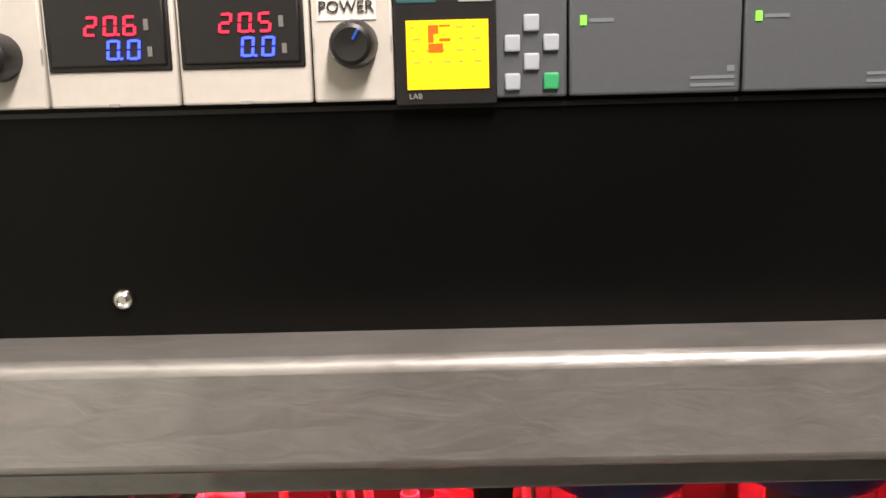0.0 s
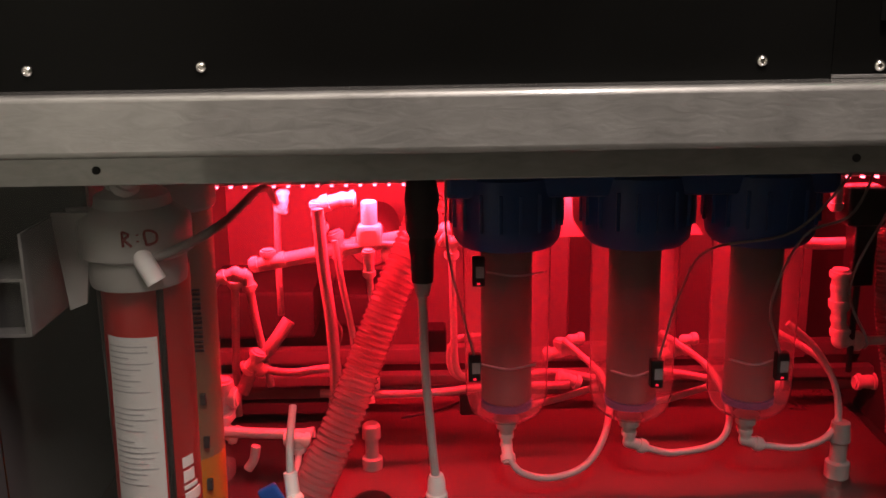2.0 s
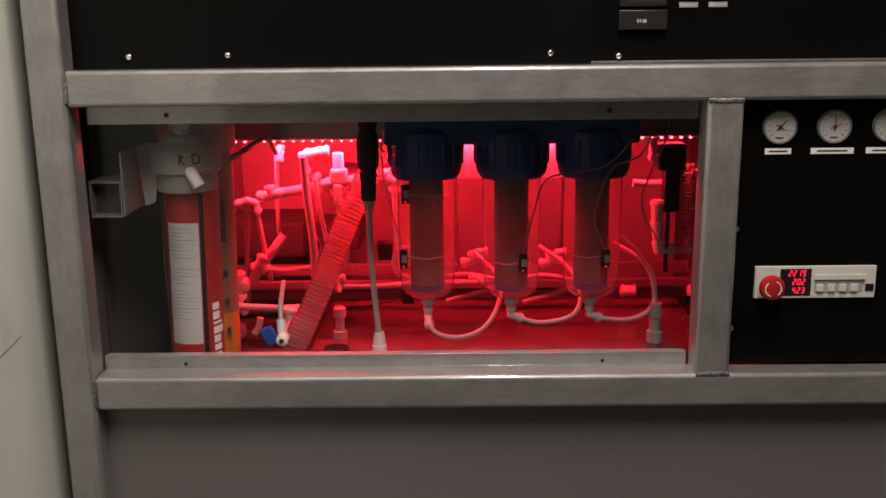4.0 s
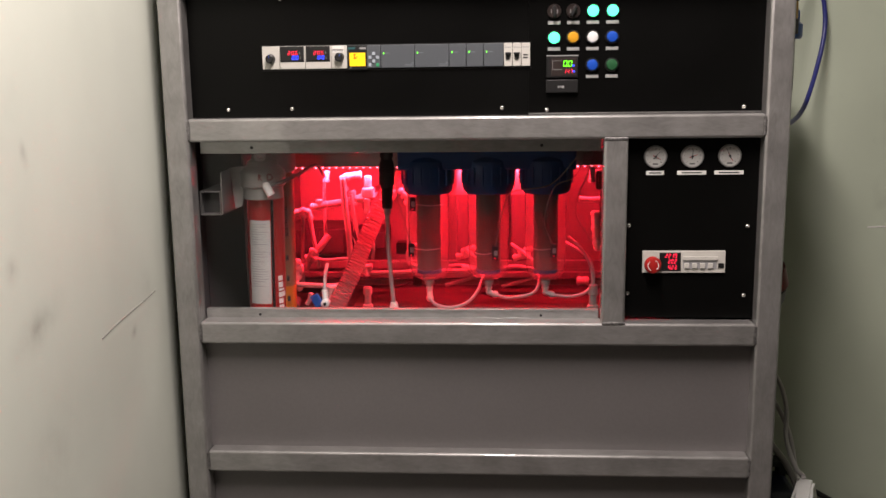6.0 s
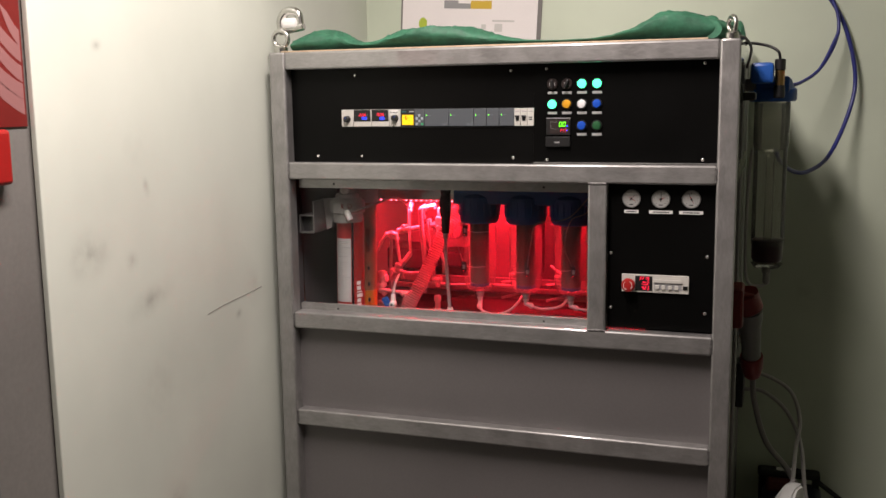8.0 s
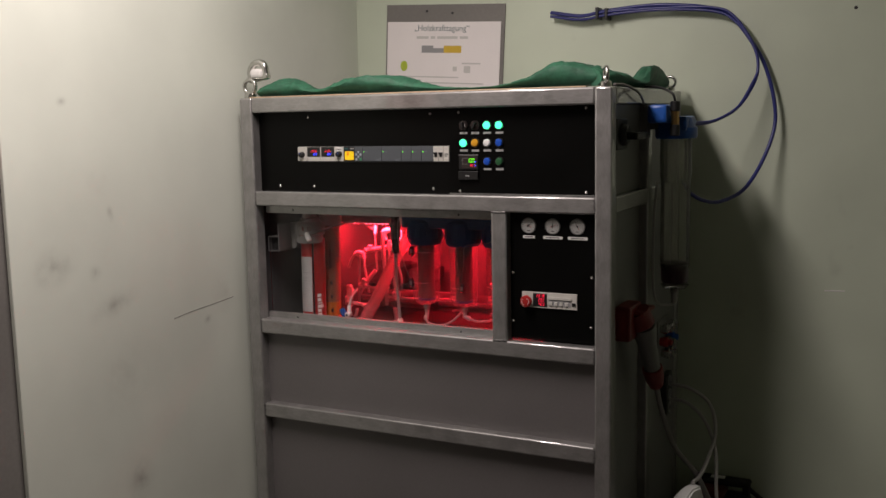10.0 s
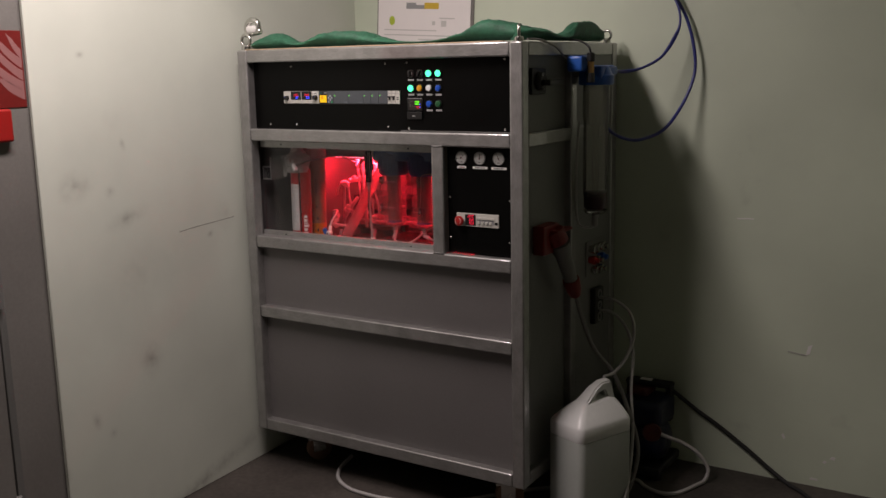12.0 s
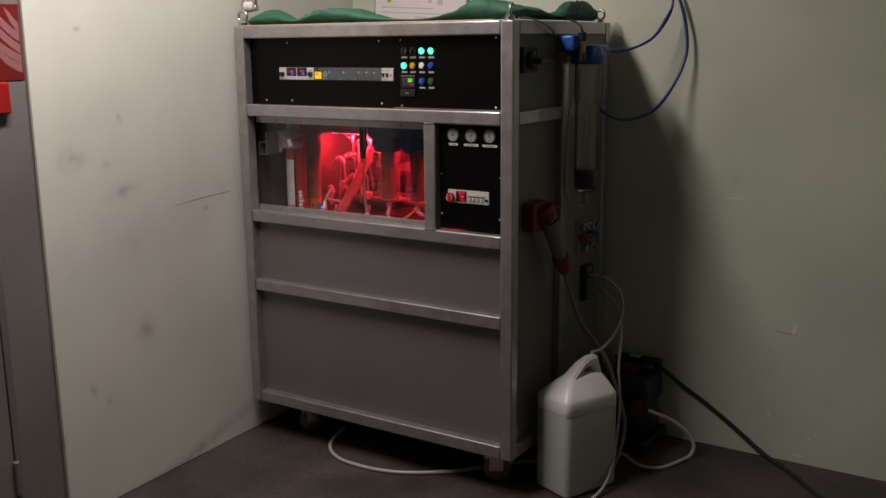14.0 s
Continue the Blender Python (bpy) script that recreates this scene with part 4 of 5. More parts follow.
# three clear filter housings
def filter_housing(x, y, label):
    f = thing("filter_housing", label, "filter", (x, y, 1.020), "clear filter housings")
    cap = [(0, 0.0540), (0.008, 0.0600), (0.029, 0.0625), (0.067, 0.0630), (0.079, 0.0615), (0.091, 0.0480), (0.135, 0.0460)]
    c = part("cap", lathe((x, y, 1.249), (0, 0, 1), cap, 36), BLUE_CAP, f, "dark blue cap")
    for k in range(18):
        a = 2 * math.pi * k / 18
        part("grip_rib", box(x + 0.0630 * math.cos(a) - 0.0021, x + 0.0630 * math.cos(a) + 0.0021, y + 0.0630 * math.sin(a) - 0.0021, y + 0.0630 * math.sin(a) + 0.0021, 1.272, 1.314, 0.0008), BLUE_CAP, c)
    bowl = [(0, 0.0165), (0.006, 0.0320), (0.015, 0.0425), (0.033, 0.0480), (0.212, 0.0505), (0.227, 0.0520)]
    b = part("bowl", lathe((x, y, 1.032), (0, 0, 1), bowl, 36, caps=False), BOWL, f, "clear plastic bowl")
    b.visible_shadow = False
    part("cartridge", lathe((x, y, 1.058), (0, 0, 1), [(0, 0.026), (0.003, 0.0295), (0.184, 0.0295), (0.190, 0.026)], 28), CARTRIDGE, f, "grey-brown cartridge")
    part("end_disc", lathe((x, y, 1.048), (0, 0, 1), [(0, 0.020), (0.002, 0.0300), (0.010, 0.0305), (0.0105, 0.020)], 28), BLUE_CAP, f, "dark blue end disc")
    part("drain_stub", lathe((x, y, 1.012), (0, 0, 1), [(0, 0.0082), (0.008, 0.0082), (0.009, 0.0120), (0.019, 0.0125), (0.021, 0.0155)], 18), CAST_WHITE, f)
    return f


FX = (0.531, 0.678, 0.8176)
FILT_Y = 0.325
for x, lb in zip(FX, ("clear filter housing with dark blue cap and grey-brown cartridge",) * 3):
    filter_housing(x, FILT_Y, lb)
solo("filter_manifold", box(0.462, 0.888, 0.276, 0.375, 1.308, 1.395, 0.006), BLUE_CAP, "dark blue manifold above the filter housings", "manifold")
for x in (0.6083, 0.7557):
    b = bmesh.new()
    for y in (0.426, 0.430):
        vs = [b.verts.new((x + dx, y, z)) for dx, z in ((-0.0275, 1.229), (0.0275, 1.229), (0.012, 1.2514), (0.009, 1.3025), (-0.009, 1.3025), (-0.012, 1.2514))]
        b.faces.new(vs)
    b.verts.ensure_lookup_table()
    for k in range(6):
        b.faces.new((b.verts[k], b.verts[(k + 1) % 6], b.verts[6 + (k + 1) % 6], b.verts[6 + k]))
    solo("bracket_plate", b, CAST_WHITE, "white bracket plate between two filter housings", "bracket", "bracket plates")

# sensor clips and their wires
def clip(x, y, z, label="black sensor clip tied to a filter bowl"):
    c = thing("sensor_clip", label, "sensor", (x, y, z), "sensor clips")
    part("body", box(x - 0.0072, x + 0.0072, y - 0.006, y + 0.006, z - 0.0165, z + 0.0165, 0.002), BLACK, c)
    part("sticker", box(x - 0.003, x + 0.006, y - 0.0066, y - 0.0058, z - 0.006, z + 0.007), INK_GREY, c)
    part("lamp", box(x - 0.0015, x + 0.0015, y - 0.0068, y - 0.0058, z - 0.0135, z - 0.0115), RED_DIGIT, c)


CF = FILT_Y - 0.053
clip(0.492, CF + 0.012, 1.114)
clip(0.497, CF + 0.012, 1.226)
clip(0.695, CF, 1.108)
clip(0.835, CF, 1.114)
for x, z, x1 in ((0.498, 1.116, 0.561), (0.506, 1.224, 0.570), (0.647, 1.105, 0.691), (0.782, 1.116, 0.830)):
    pipe([(x, CF + 0.016, z), ((x + x1) / 2, CF + 0.001, z - 0.001), (x1, CF + 0.010, z + 0.001)], 0.0012, INK_GREY, "thin grey tie round a filter bowl", "cable_tie", "cable ties")
for pts in ([(0.462, 0.253, 1.342), (0.463, 0.253, 1.260), (0.479, 0.263, 1.183), (0.491, 0.277, 1.131)], [(0.888, 0.243, 1.342), (0.825, 0.234, 1.278), (0.734, 0.229, 1.260), (0.712, 0.253, 1.203), (0.696, 0.267, 1.126)], [(0.912, 0.234, 1.378), (0.883, 0.229, 1.299), (0.835, 0.234, 1.272), (0.812, 0.253, 1.193), (0.831, 0.267, 1.131)], [(0.926, 0.195, 1.390), (0.912, 0.205, 1.318), (0.883, 0.224, 1.222), (0.914, 0.243, 1.155), (0.918, 0.253, 1.140)]):
    pipe(pts, 0.0015, CABLE_GREY, "thin grey sensor wire to a bowl", "sensor_wire", "sensor wires")

# bottom elbows and loops of tubing
for x, d in ((FX[0], 0), (FX[1], 1), (FX[2], 1)):
    fitting([(x, FILT_Y, 0.999), (x, FILT_Y, 1.016), (x + (0.022 if d else 0.002), FILT_Y - (0 if d else 0.016), 0.991 - (0 if d else 0.01))], 0.0075)
pipe([(0.533, 0.309, 0.988), (0.548, 0.301, 0.973), (0.585, 0.303, 0.965), (0.628, 0.315, 0.977), (0.656, 0.349, 1.010), (0.660, 0.397, 1.049), (0.614, 0.445, 1.087)], 0.0042)
pipe([(0.700, 0.325, 0.990), (0.734, 0.320, 0.986), (0.787, 0.325, 0.997), (0.804, 0.349, 1.028), (0.787, 0.388, 1.068), (0.734, 0.426, 1.102)], 0.0042)
pipe([(0.840, 0.325, 0.991), (0.883, 0.322, 0.989), (0.921, 0.330, 1.001), (0.938, 0.349, 1.030), (0.926, 0.378, 1.076), (0.869, 0.407, 1.111)], 0.0042)
pipe([(0.875, 0.368, 1.131), (0.907, 0.359, 1.102), (0.931, 0.349, 1.058), (0.936, 0.339, 1.010)], 0.0042)

# sensor probe wrapped in black tape and its tube
pr = thing("probe", "black taped probe with a grey tip over a thin tube", "sensor", (0.435, 0.28, 1.20))
part("wrap", lathe((0.437, 0.28, 1.395), (-0.01, 0, -1), [(0, 0.0135), (0.03, 0.0145), (0.052, 0.0160), (0.060, 0.0130), (0.068, 0.0165), (0.085, 0.0190), (0.096, 0.0175), (0.104, 0.0185), (0.120, 0.0178), (0.127, 0.0135), (0.135, 0.0150), (0.150, 0.0128), (0.178, 0.0122)], 18), RUBBER, pr)
part("tip", lathe((0.4352, 0.28, 1.217), (0, 0, -1), [(0, 0.0105), (0.012, 0.0085), (0.016, 0.0075)], 16), INK_GREY, pr, "grey tip")
pipe([(0.4345, 0.28, 1.203), (0.436, 0.28, 1.12), (0.441, 0.28, 1.04), (0.446, 0.28, 0.975)], 0.0054, POLY)
tf = thing("tank_fitting", "white collar fitting with a dark nut on the tank", "fitting", (0.447, 0.28, 0.93))
part("collar", lathe((0.4465, 0.28, 0.950), (0, 0, 1), [(0, 0.0130), (0.010, 0.0130), (0.012, 0.0110), (0.026, 0.0105), (0.034, 0.0080)], 18), WHITE, tf)
part("nut", cyl((0.447, 0.28, 0.9335), (0.447, 0.28, 0.951), 0.0135, 8), CHROME, tf)

# ribbed hose that drops into a clear funnel
solo("ribbed_hose", tube([(0.445, 0.40, 1.290), (0.425, 0.37, 1.240), (0.400, 0.345, 1.190), (0.372, 0.325, 1.125), (0.346, 0.305, 1.060), (0.315, 0.285, 0.995), (0.298, 0.275, 0.960)], 0.0215, 16, 8, ribs=0.0017, pitch=0.0075), CLEAR_HOSE, "cloudy ribbed drain hose", "hose")
solo("drain_sleeve", lathe((0.322, 0.285, 1.012), (-0.42, -0.15, -0.95), [(0, 0.0240), (0.004, 0.0245), (0.066, 0.0225)], 22, caps=False), BOWL, "clear sleeve at the end of the drain hose", "sleeve")

# ball valve
bv = thing("ball_valve", "white ball valve with a blue lever", "valve", (0.290, 0.184, 0.99))
part("body", join(lathe((0.297, 0.176, 1.007), (0, -1, 0), [(-0.012, 0.0095), (0.008, 0.0100), (0.010, 0.0080), (0.0105, 0.0045)], 18), cyl((0.296, 0.184, 1.006), (0.293, 0.19, 1.036), 0.0075, 14)), WHITE, bv)
part("port", cyl((0.297, 0.1658, 1.007), (0.297, 0.1640, 1.007), 0.0040, 12), RUBBER, bv)
lev = box(-0.011, 0.011, -0.004, 0.004, -0.016, 0.016, 0.003)
lev.transform(pose(0.276, 0.178, 1.012, 0, -28, 0))
part("lever", lev, BLUE, bv, "blue lever")
pipe([(0.293, 0.19, 1.034), (0.291, 0.21, 1.06), (0.290, 0.25, 1.085)], 0.0042)

# tank under the filters
tank = thing("feed_tank", "low sheet tank with fittings and a black cap on top", "tank", (0.66, 0.40, 0.917))
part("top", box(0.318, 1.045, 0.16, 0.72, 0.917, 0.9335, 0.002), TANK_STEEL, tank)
part("filler_cap", lathe((0.372, 0.27, 0.9335), (0, 0, 1), [(0, 0.022), (0.002, 0.0235), (0.022, 0.0235), (0.026, 0.021), (0.027, 0.002)], 28), BLACK, tank, "black filler cap")
part("white_disc", lathe((0.520, 0.230, 0.9335), (0, 0, 1), [(0, 0.046), (0.003, 0.046), (0.006, 0.042), (0.0065, 0.002)], 32), WHITE, tank, "white inspection disc")
part("port", lathe((0.936, 0.334, 0.9335), (0, 0, 1), [(0, 0.0145), (0.030, 0.0145), (0.032, 0.010), (0.056, 0.010), (0.058, 0.013), (0.082, 0.011)], 18), CAST_WHITE, tank)
part("nut", cyl((0.936, 0.334, 0.9335), (0.936, 0.334, 0.945), 0.017, 6), CHROME, tank)
part("port", lathe((0.364, 0.400, 0.9335), (0, 0, 1), [(0, 0.013), (0.014, 0.013), (0.016, 0.0085), (0.040, 0.0085), (0.042, 0.012), (0.058, 0.0115), (0.062, 0.008)], 18), CAST_WHITE, tank)

# aluminium rails across the back
for z0, z1, y in ((0.985, 1.000, 0.55), (0.950 + 0.012, 0.978, 0.56), (1.000, 1.022, 0.60)):
    solo("back_rail", box(0.10, 1.074, y, y + 0.02, z0, z1, 0.002), BRACKET, "pale aluminium rail along the back of the compartment", "rail", "back rails")
solo("upper_pipe", cyl((0.220, 0.436, 1.196), (0.469, 0.436, 1.240), 0.0095, 16), POLY, "pale pipe along the back of the compartment", "pipe")
solo("pump_box", box(0.105, 0.272, 0.60, 0.76, 1.040, 1.112, 0.006), RUBBER, "black pump block at the back", "pump")
solo("pump_box", box(0.290, 0.385, 0.62, 0.76, 1.050, 1.100, 0.006), RUBBER, "small black pump block at the back", "pump")
solo("motor", lathe((0.36, 0.58, 1.185), (0, 1, 0), [(0, 0.03), (0.006, 0.034), (0.14, 0.034)], 24), INNER_SHEET, "round pump motor at the back", "motor")
solo("white_valve_block", join(box(0.353, 0.384, 0.412, 0.442, 1.223, 1.250, 0.006), cyl((0.3685, 0.427, 1.248), (0.3685, 0.427, 1.279), 0.0103, 16, bevel=0.002)), WHITE, "white solenoid valve block", "valve")

# fittings and tubing at the left
fitting([(0.336, 0.429, 1.281), (0.307, 0.429, 1.274), (0.353, 0.429, 1.281)], 0.0095)
fitting([(0.305, 0.429, 1.262), (0.309, 0.429, 1.239), (0.305, 0.429, 1.280)], 0.0085)
pipe([(0.308, 0.404, 1.274), (0.312, 0.404, 1.200), (0.319, 0.404, 1.126), (0.320, 0.410, 1.052), (0.314, 0.415, 0.999)], 0.0075)
pipe([(0.326, 0.415, 1.232), (0.334, 0.415, 1.169), (0.344, 0.425, 1.094), (0.339, 0.436, 1.031)], 0.0042)
fitting([(0.331, 0.434, 1.220), (0.324, 0.434, 1.240), (0.355, 0.434, 1.222), (0.329, 0.434, 1.203)], 0.0085)
pipe([(0.338, 0.424, 1.220), (0.386, 0.424, 1.224), (0.416, 0.424, 1.220)], 0.0042)
fitting([(0.402, 0.429, 1.210), (0.382, 0.429, 1.209), (0.416, 0.429, 1.212)], 0.0075)
fitting([(0.368, 0.404, 1.206), (0.368, 0.404, 1.187), (0.368, 0.404, 1.223)], 0.0070)
pipe([(0.368, 0.404, 1.194), (0.370, 0.410, 1.158), (0.380, 0.415, 1.105), (0.376, 0.425, 1.063)], 0.0042)
fitting([(0.240, 0.434, 1.201), (0.216, 0.434, 1.197), (0.265, 0.434, 1.205), (0.240, 0.434, 1.218)], 0.0085)
fitting([(0.262, 0.44, 1.278), (0.262, 0.44, 1.292), (0.258, 0.44, 1.262)], 0.0070)
pipe([(0.252, 0.45, 1.27), (0.248, 0.46, 1.20), (0.246, 0.47, 1.12)], 0.0042)
fitting([(0.200, 0.42, 1.192), (0.180, 0.42, 1.184), (0.199, 0.42, 1.172), (0.214, 0.42, 1.186)], 0.0080)
fitting([(0.214, 0.42, 1.186), (0.218, 0.42, 1.168)], 0.0078)
pipe([(0.180, 0.42, 1.184), (0.162, 0.42, 1.160), (0.150, 0.42, 1.13)], 0.0050)
pipe([(0.199, 0.42, 1.175), (0.196, 0.42, 1.12), (0.193, 0.42, 1.06), (0.192, 0.42, 1.00)], 0.0050)
pipe([(0.217, 0.42, 1.172), (0.222, 0.42, 1.13), (0.232, 0.42, 1.070), (0.236, 0.42, 1.04)], 0.0050)
pipe([(0.262, 0.43, 1.125), (0.240, 0.42, 1.095), (0.218, 0.42, 1.070), (0.200, 0.41, 1.035)], 0.0085)
fitting([(0.218, 0.41, 1.075), (0.232, 0.41, 1.062), (0.205, 0.41, 1.066), (0.226, 0.41, 1.092)], 0.0090)
pipe([(0.226, 0.41, 1.068), (0.262, 0.41, 1.062), (0.30, 0.41, 1.066), (0.326, 0.42, 1.064)], 0.0050)
fitting([(0.188, 0.36, 1.050), (0.188, 0.36, 1.075), (0.188, 0.36, 1.020), (0.206, 0.36, 1.050)], 0.0115)
fitting([(0.187, 0.35, 1.012), (0.187, 0.35, 1.036), (0.206, 0.35, 1.003)], 0.0105)
pipe([(0.187, 0.34, 1.015), (0.230, 0.34, 1.012), (0.280, 0.34, 1.010), (0.300, 0.34, 1.012)], 0.0065)
solo("inline_filter", lathe((0.190, 0.33, 0.985), (0, 0, -1), [(0, 0.007), (0.004, 0.0135), (0.020, 0.0135), (0.024, 0.009), (0.027, 0.009)], 18), BOWL, "small clear inline filter", "filter")
fitting([(0.280, 0.33, 1.008), (0.264, 0.33, 1.008), (0.296, 0.33, 1.006), (0.282, 0.33, 0.990)], 0.0080)
pipe([(0.282, 0.33, 0.998), (0.281, 0.31, 0.98), (0.278, 0.29, 0.962)], 0.0042)
pipe([(0.226, 0.35, 0.990), (0.222, 0.35, 0.972), (0.214, 0.35, 0.960)], 0.0060)
fitting([(0.360, 0.41, 1.045), (0.344, 0.41, 1.045), (0.376, 0.41, 1.045), (0.360, 0.41, 1.028)], 0.0080)
pipe([(0.364, 0.40, 1.022), (0.362, 0.405, 1.035)], 0.0065)
pipe([(0.300, 0.41, 1.033), (0.42, 0.41, 1.030), (0.52, 0.42, 1.034), (0.62, 0.43, 1.03)], 0.0050)
fitting([(0.470, 0.42, 1.225), (0.456, 0.42, 1.232), (0.484, 0.42, 1.232), (0.470, 0.42, 1.205)], 0.0080)
pipe([(0.470, 0.42, 1.21), (0.471, 0.42, 1.13), (0.474, 0.42, 1.06), (0.490, 0.42, 1.045)], 0.0046)
pipe([(0.510, 0.43, 1.10), (0.475, 0.43, 1.095), (0.465, 0.43, 1.07), (0.476, 0.43, 1.045), (0.52, 0.43, 1.040)], 0.0042)
solo("relay_box", box(0.434, 0.462, 0.45, 0.49, 1.070, 1.100, 0.003), BLACK, "small black relay behind the tubes", "relay")
solo("relay_box", box(0.478, 0.502, 0.44, 0.47, 0.985, 1.015, 0.003), BLACK, "small black relay near the tank", "relay")
pipe([(0.40, 0.46, 0.975), (0.45, 0.46, 0.985), (0.482, 0.455, 1.000)], 0.0022, BLACK, "thin black wire behind the tubes", "wire", "wires")
pipe([(0.300, 0.46, 1.17), (0.31, 0.46, 1.13), (0.325, 0.46, 1.10), (0.318, 0.46, 1.07)], 0.0016, POLY, "thin pale wire behind the tubing", "wire", "wires")
# tangles between the housings
for cx, cz in ((0.612, 1.065), (0.760, 1.062)):
    fitting([(cx, 0.46, cz), (cx - 0.022, 0.46, cz - 0.004), (cx + 0.024, 0.46, cz + 0.006), (cx, 0.46, cz + 0.018)], 0.0080)
    fitting([(cx + 0.012, 0.45, cz + 0.020), (cx + 0.030, 0.45, cz + 0.022)], 0.0070)
    pipe([(cx - 0.045, 0.45, cz - 0.028), (cx - 0.01, 0.45, cz - 0.024), (cx + 0.045, 0.45, cz - 0.034)], 0.0046)
    pipe([(cx - 0.05, 0.47, cz - 0.082), (cx, 0.46, cz - 0.066), (cx + 0.05, 0.46, cz - 0.050)], 0.0046)
fitting([(0.620, 0.44, 1.034), (0.605, 0.44, 1.038), (0.636, 0.44, 1.028)], 0.0085)
solo("back_box", box(0.585, 0.642, 0.60, 0.74, 1.02, 1.235, 0.004), INNER_SHEET, "pale box behind the filter housings", "box")
solo("back_box", box(0.735, 0.795, 0.60, 0.74, 1.02, 1.235, 0.004), INNER_SHEET, "pale box behind the filter housings", "box")

# right end: solenoid valve, fittings and ribbed hose
sv = thing("solenoid_valve", "black solenoid valve block with white fittings", "valve", (0.965, 0.40, 1.20))
part("coil", box(0.944, 0.992, 0.385, 0.425, 1.245, 1.292, 0.004), BLACK, sv)
part("body", box(0.955, 0.983, 0.385, 0.415, 1.170, 1.245, 0.003), BLACK, sv)
fitting([(0.944, 0.39, 1.168), (0.944, 0.39, 1.192), (0.946, 0.39, 1.140)], 0.0110)
fitting([(0.946, 0.39, 1.128), (0.946, 0.39, 1.150), (0.950, 0.39, 1.104)], 0.0100)
fitting([(0.950, 0.39, 1.100), (0.950, 0.39, 1.118), (0.978, 0.39, 1.098)], 0.0105)
pipe([(0.970, 0.39, 1.098), (1.01, 0.39, 1.099), (1.070, 0.39, 1.101)], 0.0058)
pipe([(0.905, 0.42, 1.218), (0.935, 0.42, 1.216), (0.975, 0.41, 1.222), (1.03, 0.40, 1.245), (1.072, 0.40, 1.262)], 0.0075)
fitting([(0.935, 0.40, 1.285), (0.935, 0.40, 1.302), (0.935, 0.40, 1.262)], 0.0075)
solo("ribbed_hose", tube([(0.998, 0.40, 1.255), (1.003, 0.40, 1.20), (1.008, 0.40, 1.13), (1.022, 0.40, 1.06), (1.034, 0.40, 1.00), (1.036, 0.40, 0.968)], 0.0115, 14, 6, ribs=0.0012, pitch=0.006), CLEAR_HOSE, "narrow cloudy ribbed hose", "hose")
solo("probe_wire", tube([(0.963, 0.385, 1.17), (0.962, 0.385, 1.10), (0.962, 0.385, 1.06)], 0.004, 8, 4), BLACK, "short black probe under the valve", "sensor")
for x in (0.91, 1.045):
    fitting([(x + 0.02, 0.55, 0.978), (x, 0.55, 0.978), (x + 0.032, 0.55, 0.978)], 0.0105)

# ---- on and beside the cabinet ----
def hose(pts, r, mat, label, name, category="hose", group=""):
    return solo(name, tube(pts, r, 10, 8), mat, label, category, group)


# green lifting sling with shackles on the top
def ribbon(points, half_w, wrinkle):
    """A flattened webbing tube: points of (x, y, height above the top); it lies on the cabinet top."""
    pts = smooth_path([(x, y, h) for x, y, h in points], 9)
    bm = bmesh.new()
    rows = []
    n = 22
    for i, p in enumerate(pts):
        d = pts[min(i + 1, len(pts) - 1)] - pts[max(i - 1, 0)]
        across = Vector((-d.y, d.x, 0)).normalized()
        h = max(p.z, 0.007)
        row = []
        for k in range(n):
            a = 2 * math.pi * k / n
            c, s_ = math.cos(a), math.sin(a)
            w = half_w * (1 - 0.35 * min(h / 0.09, 1))
            crease = wrinkle * noise.noise((p.x * 9 + 3, p.y * 9, k * 0.35)) + wrinkle * 0.9 * (0.4 - abs(noise.noise((p.x * 22, p.y * 22, k * 0.7))) * 1.6)
            lift = 0.5 + 0.5 * s_
            z = TOP + 0.0045 + h * lift ** 0.8 + crease * lift * min(1, h / 0.03)
            lean = 0.018 * math.sin(p.x * 11 + p.y * 8) * lift
            row.append(bm.verts.new((p.x + across.x * (w * c + lean), p.y + across.y * (w * c + lean), max(TOP + 0.0045, z))))
        rows.append(row)
    for a, b in zip(rows, rows[1:]):
        for k in range(n):
            bm.faces.new((a[k], a[(k + 1) % n], b[(k + 1) % n], b[k]))
    bm.faces.new(rows[0][::-1])
    bm.faces.new(rows[-1])
    return bm


def sling():
    s = thing("lifting_sling", "crumpled green webbing sling lying along the cabinet top", "sling", (0.65, 0.10, TOP))
    part("webbing", ribbon([(0.055, 0.06, 0.030), (0.11, 0.065, 0.050), (0.19, 0.08, 0.046), (0.27, 0.085, 0.020), (0.34, 0.08, 0.026), (0.40, 0.07, 0.046), (0.47, 0.07, 0.056), (0.56, 0.075, 0.052), (0.64, 0.08, 0.032), (0.73, 0.085, 0.014), (0.84, 0.08, 0.007), (0.95, 0.08, 0.010), (1.03, 0.08, 0.034), (1.09, 0.08, 0.066), (1.15, 0.09, 0.074), (1.20, 0.10, 0.060), (1.235, 0.11, 0.058)], 0.050, 0.012), GREEN_WEB, s)
    part("webbing", ribbon([(1.225, 0.08, 0.05), (1.245, 0.14, 0.052), (1.25, 0.24, 0.040), (1.25, 0.33, 0.022), (1.25, 0.42, 0.030), (1.25, 0.50, 0.068), (1.25, 0.60, 0.074), (1.25, 0.70, 0.072), (1.25, 0.76, 0.050)], 0.042, 0.010), GREEN_WEB, s)


sling()


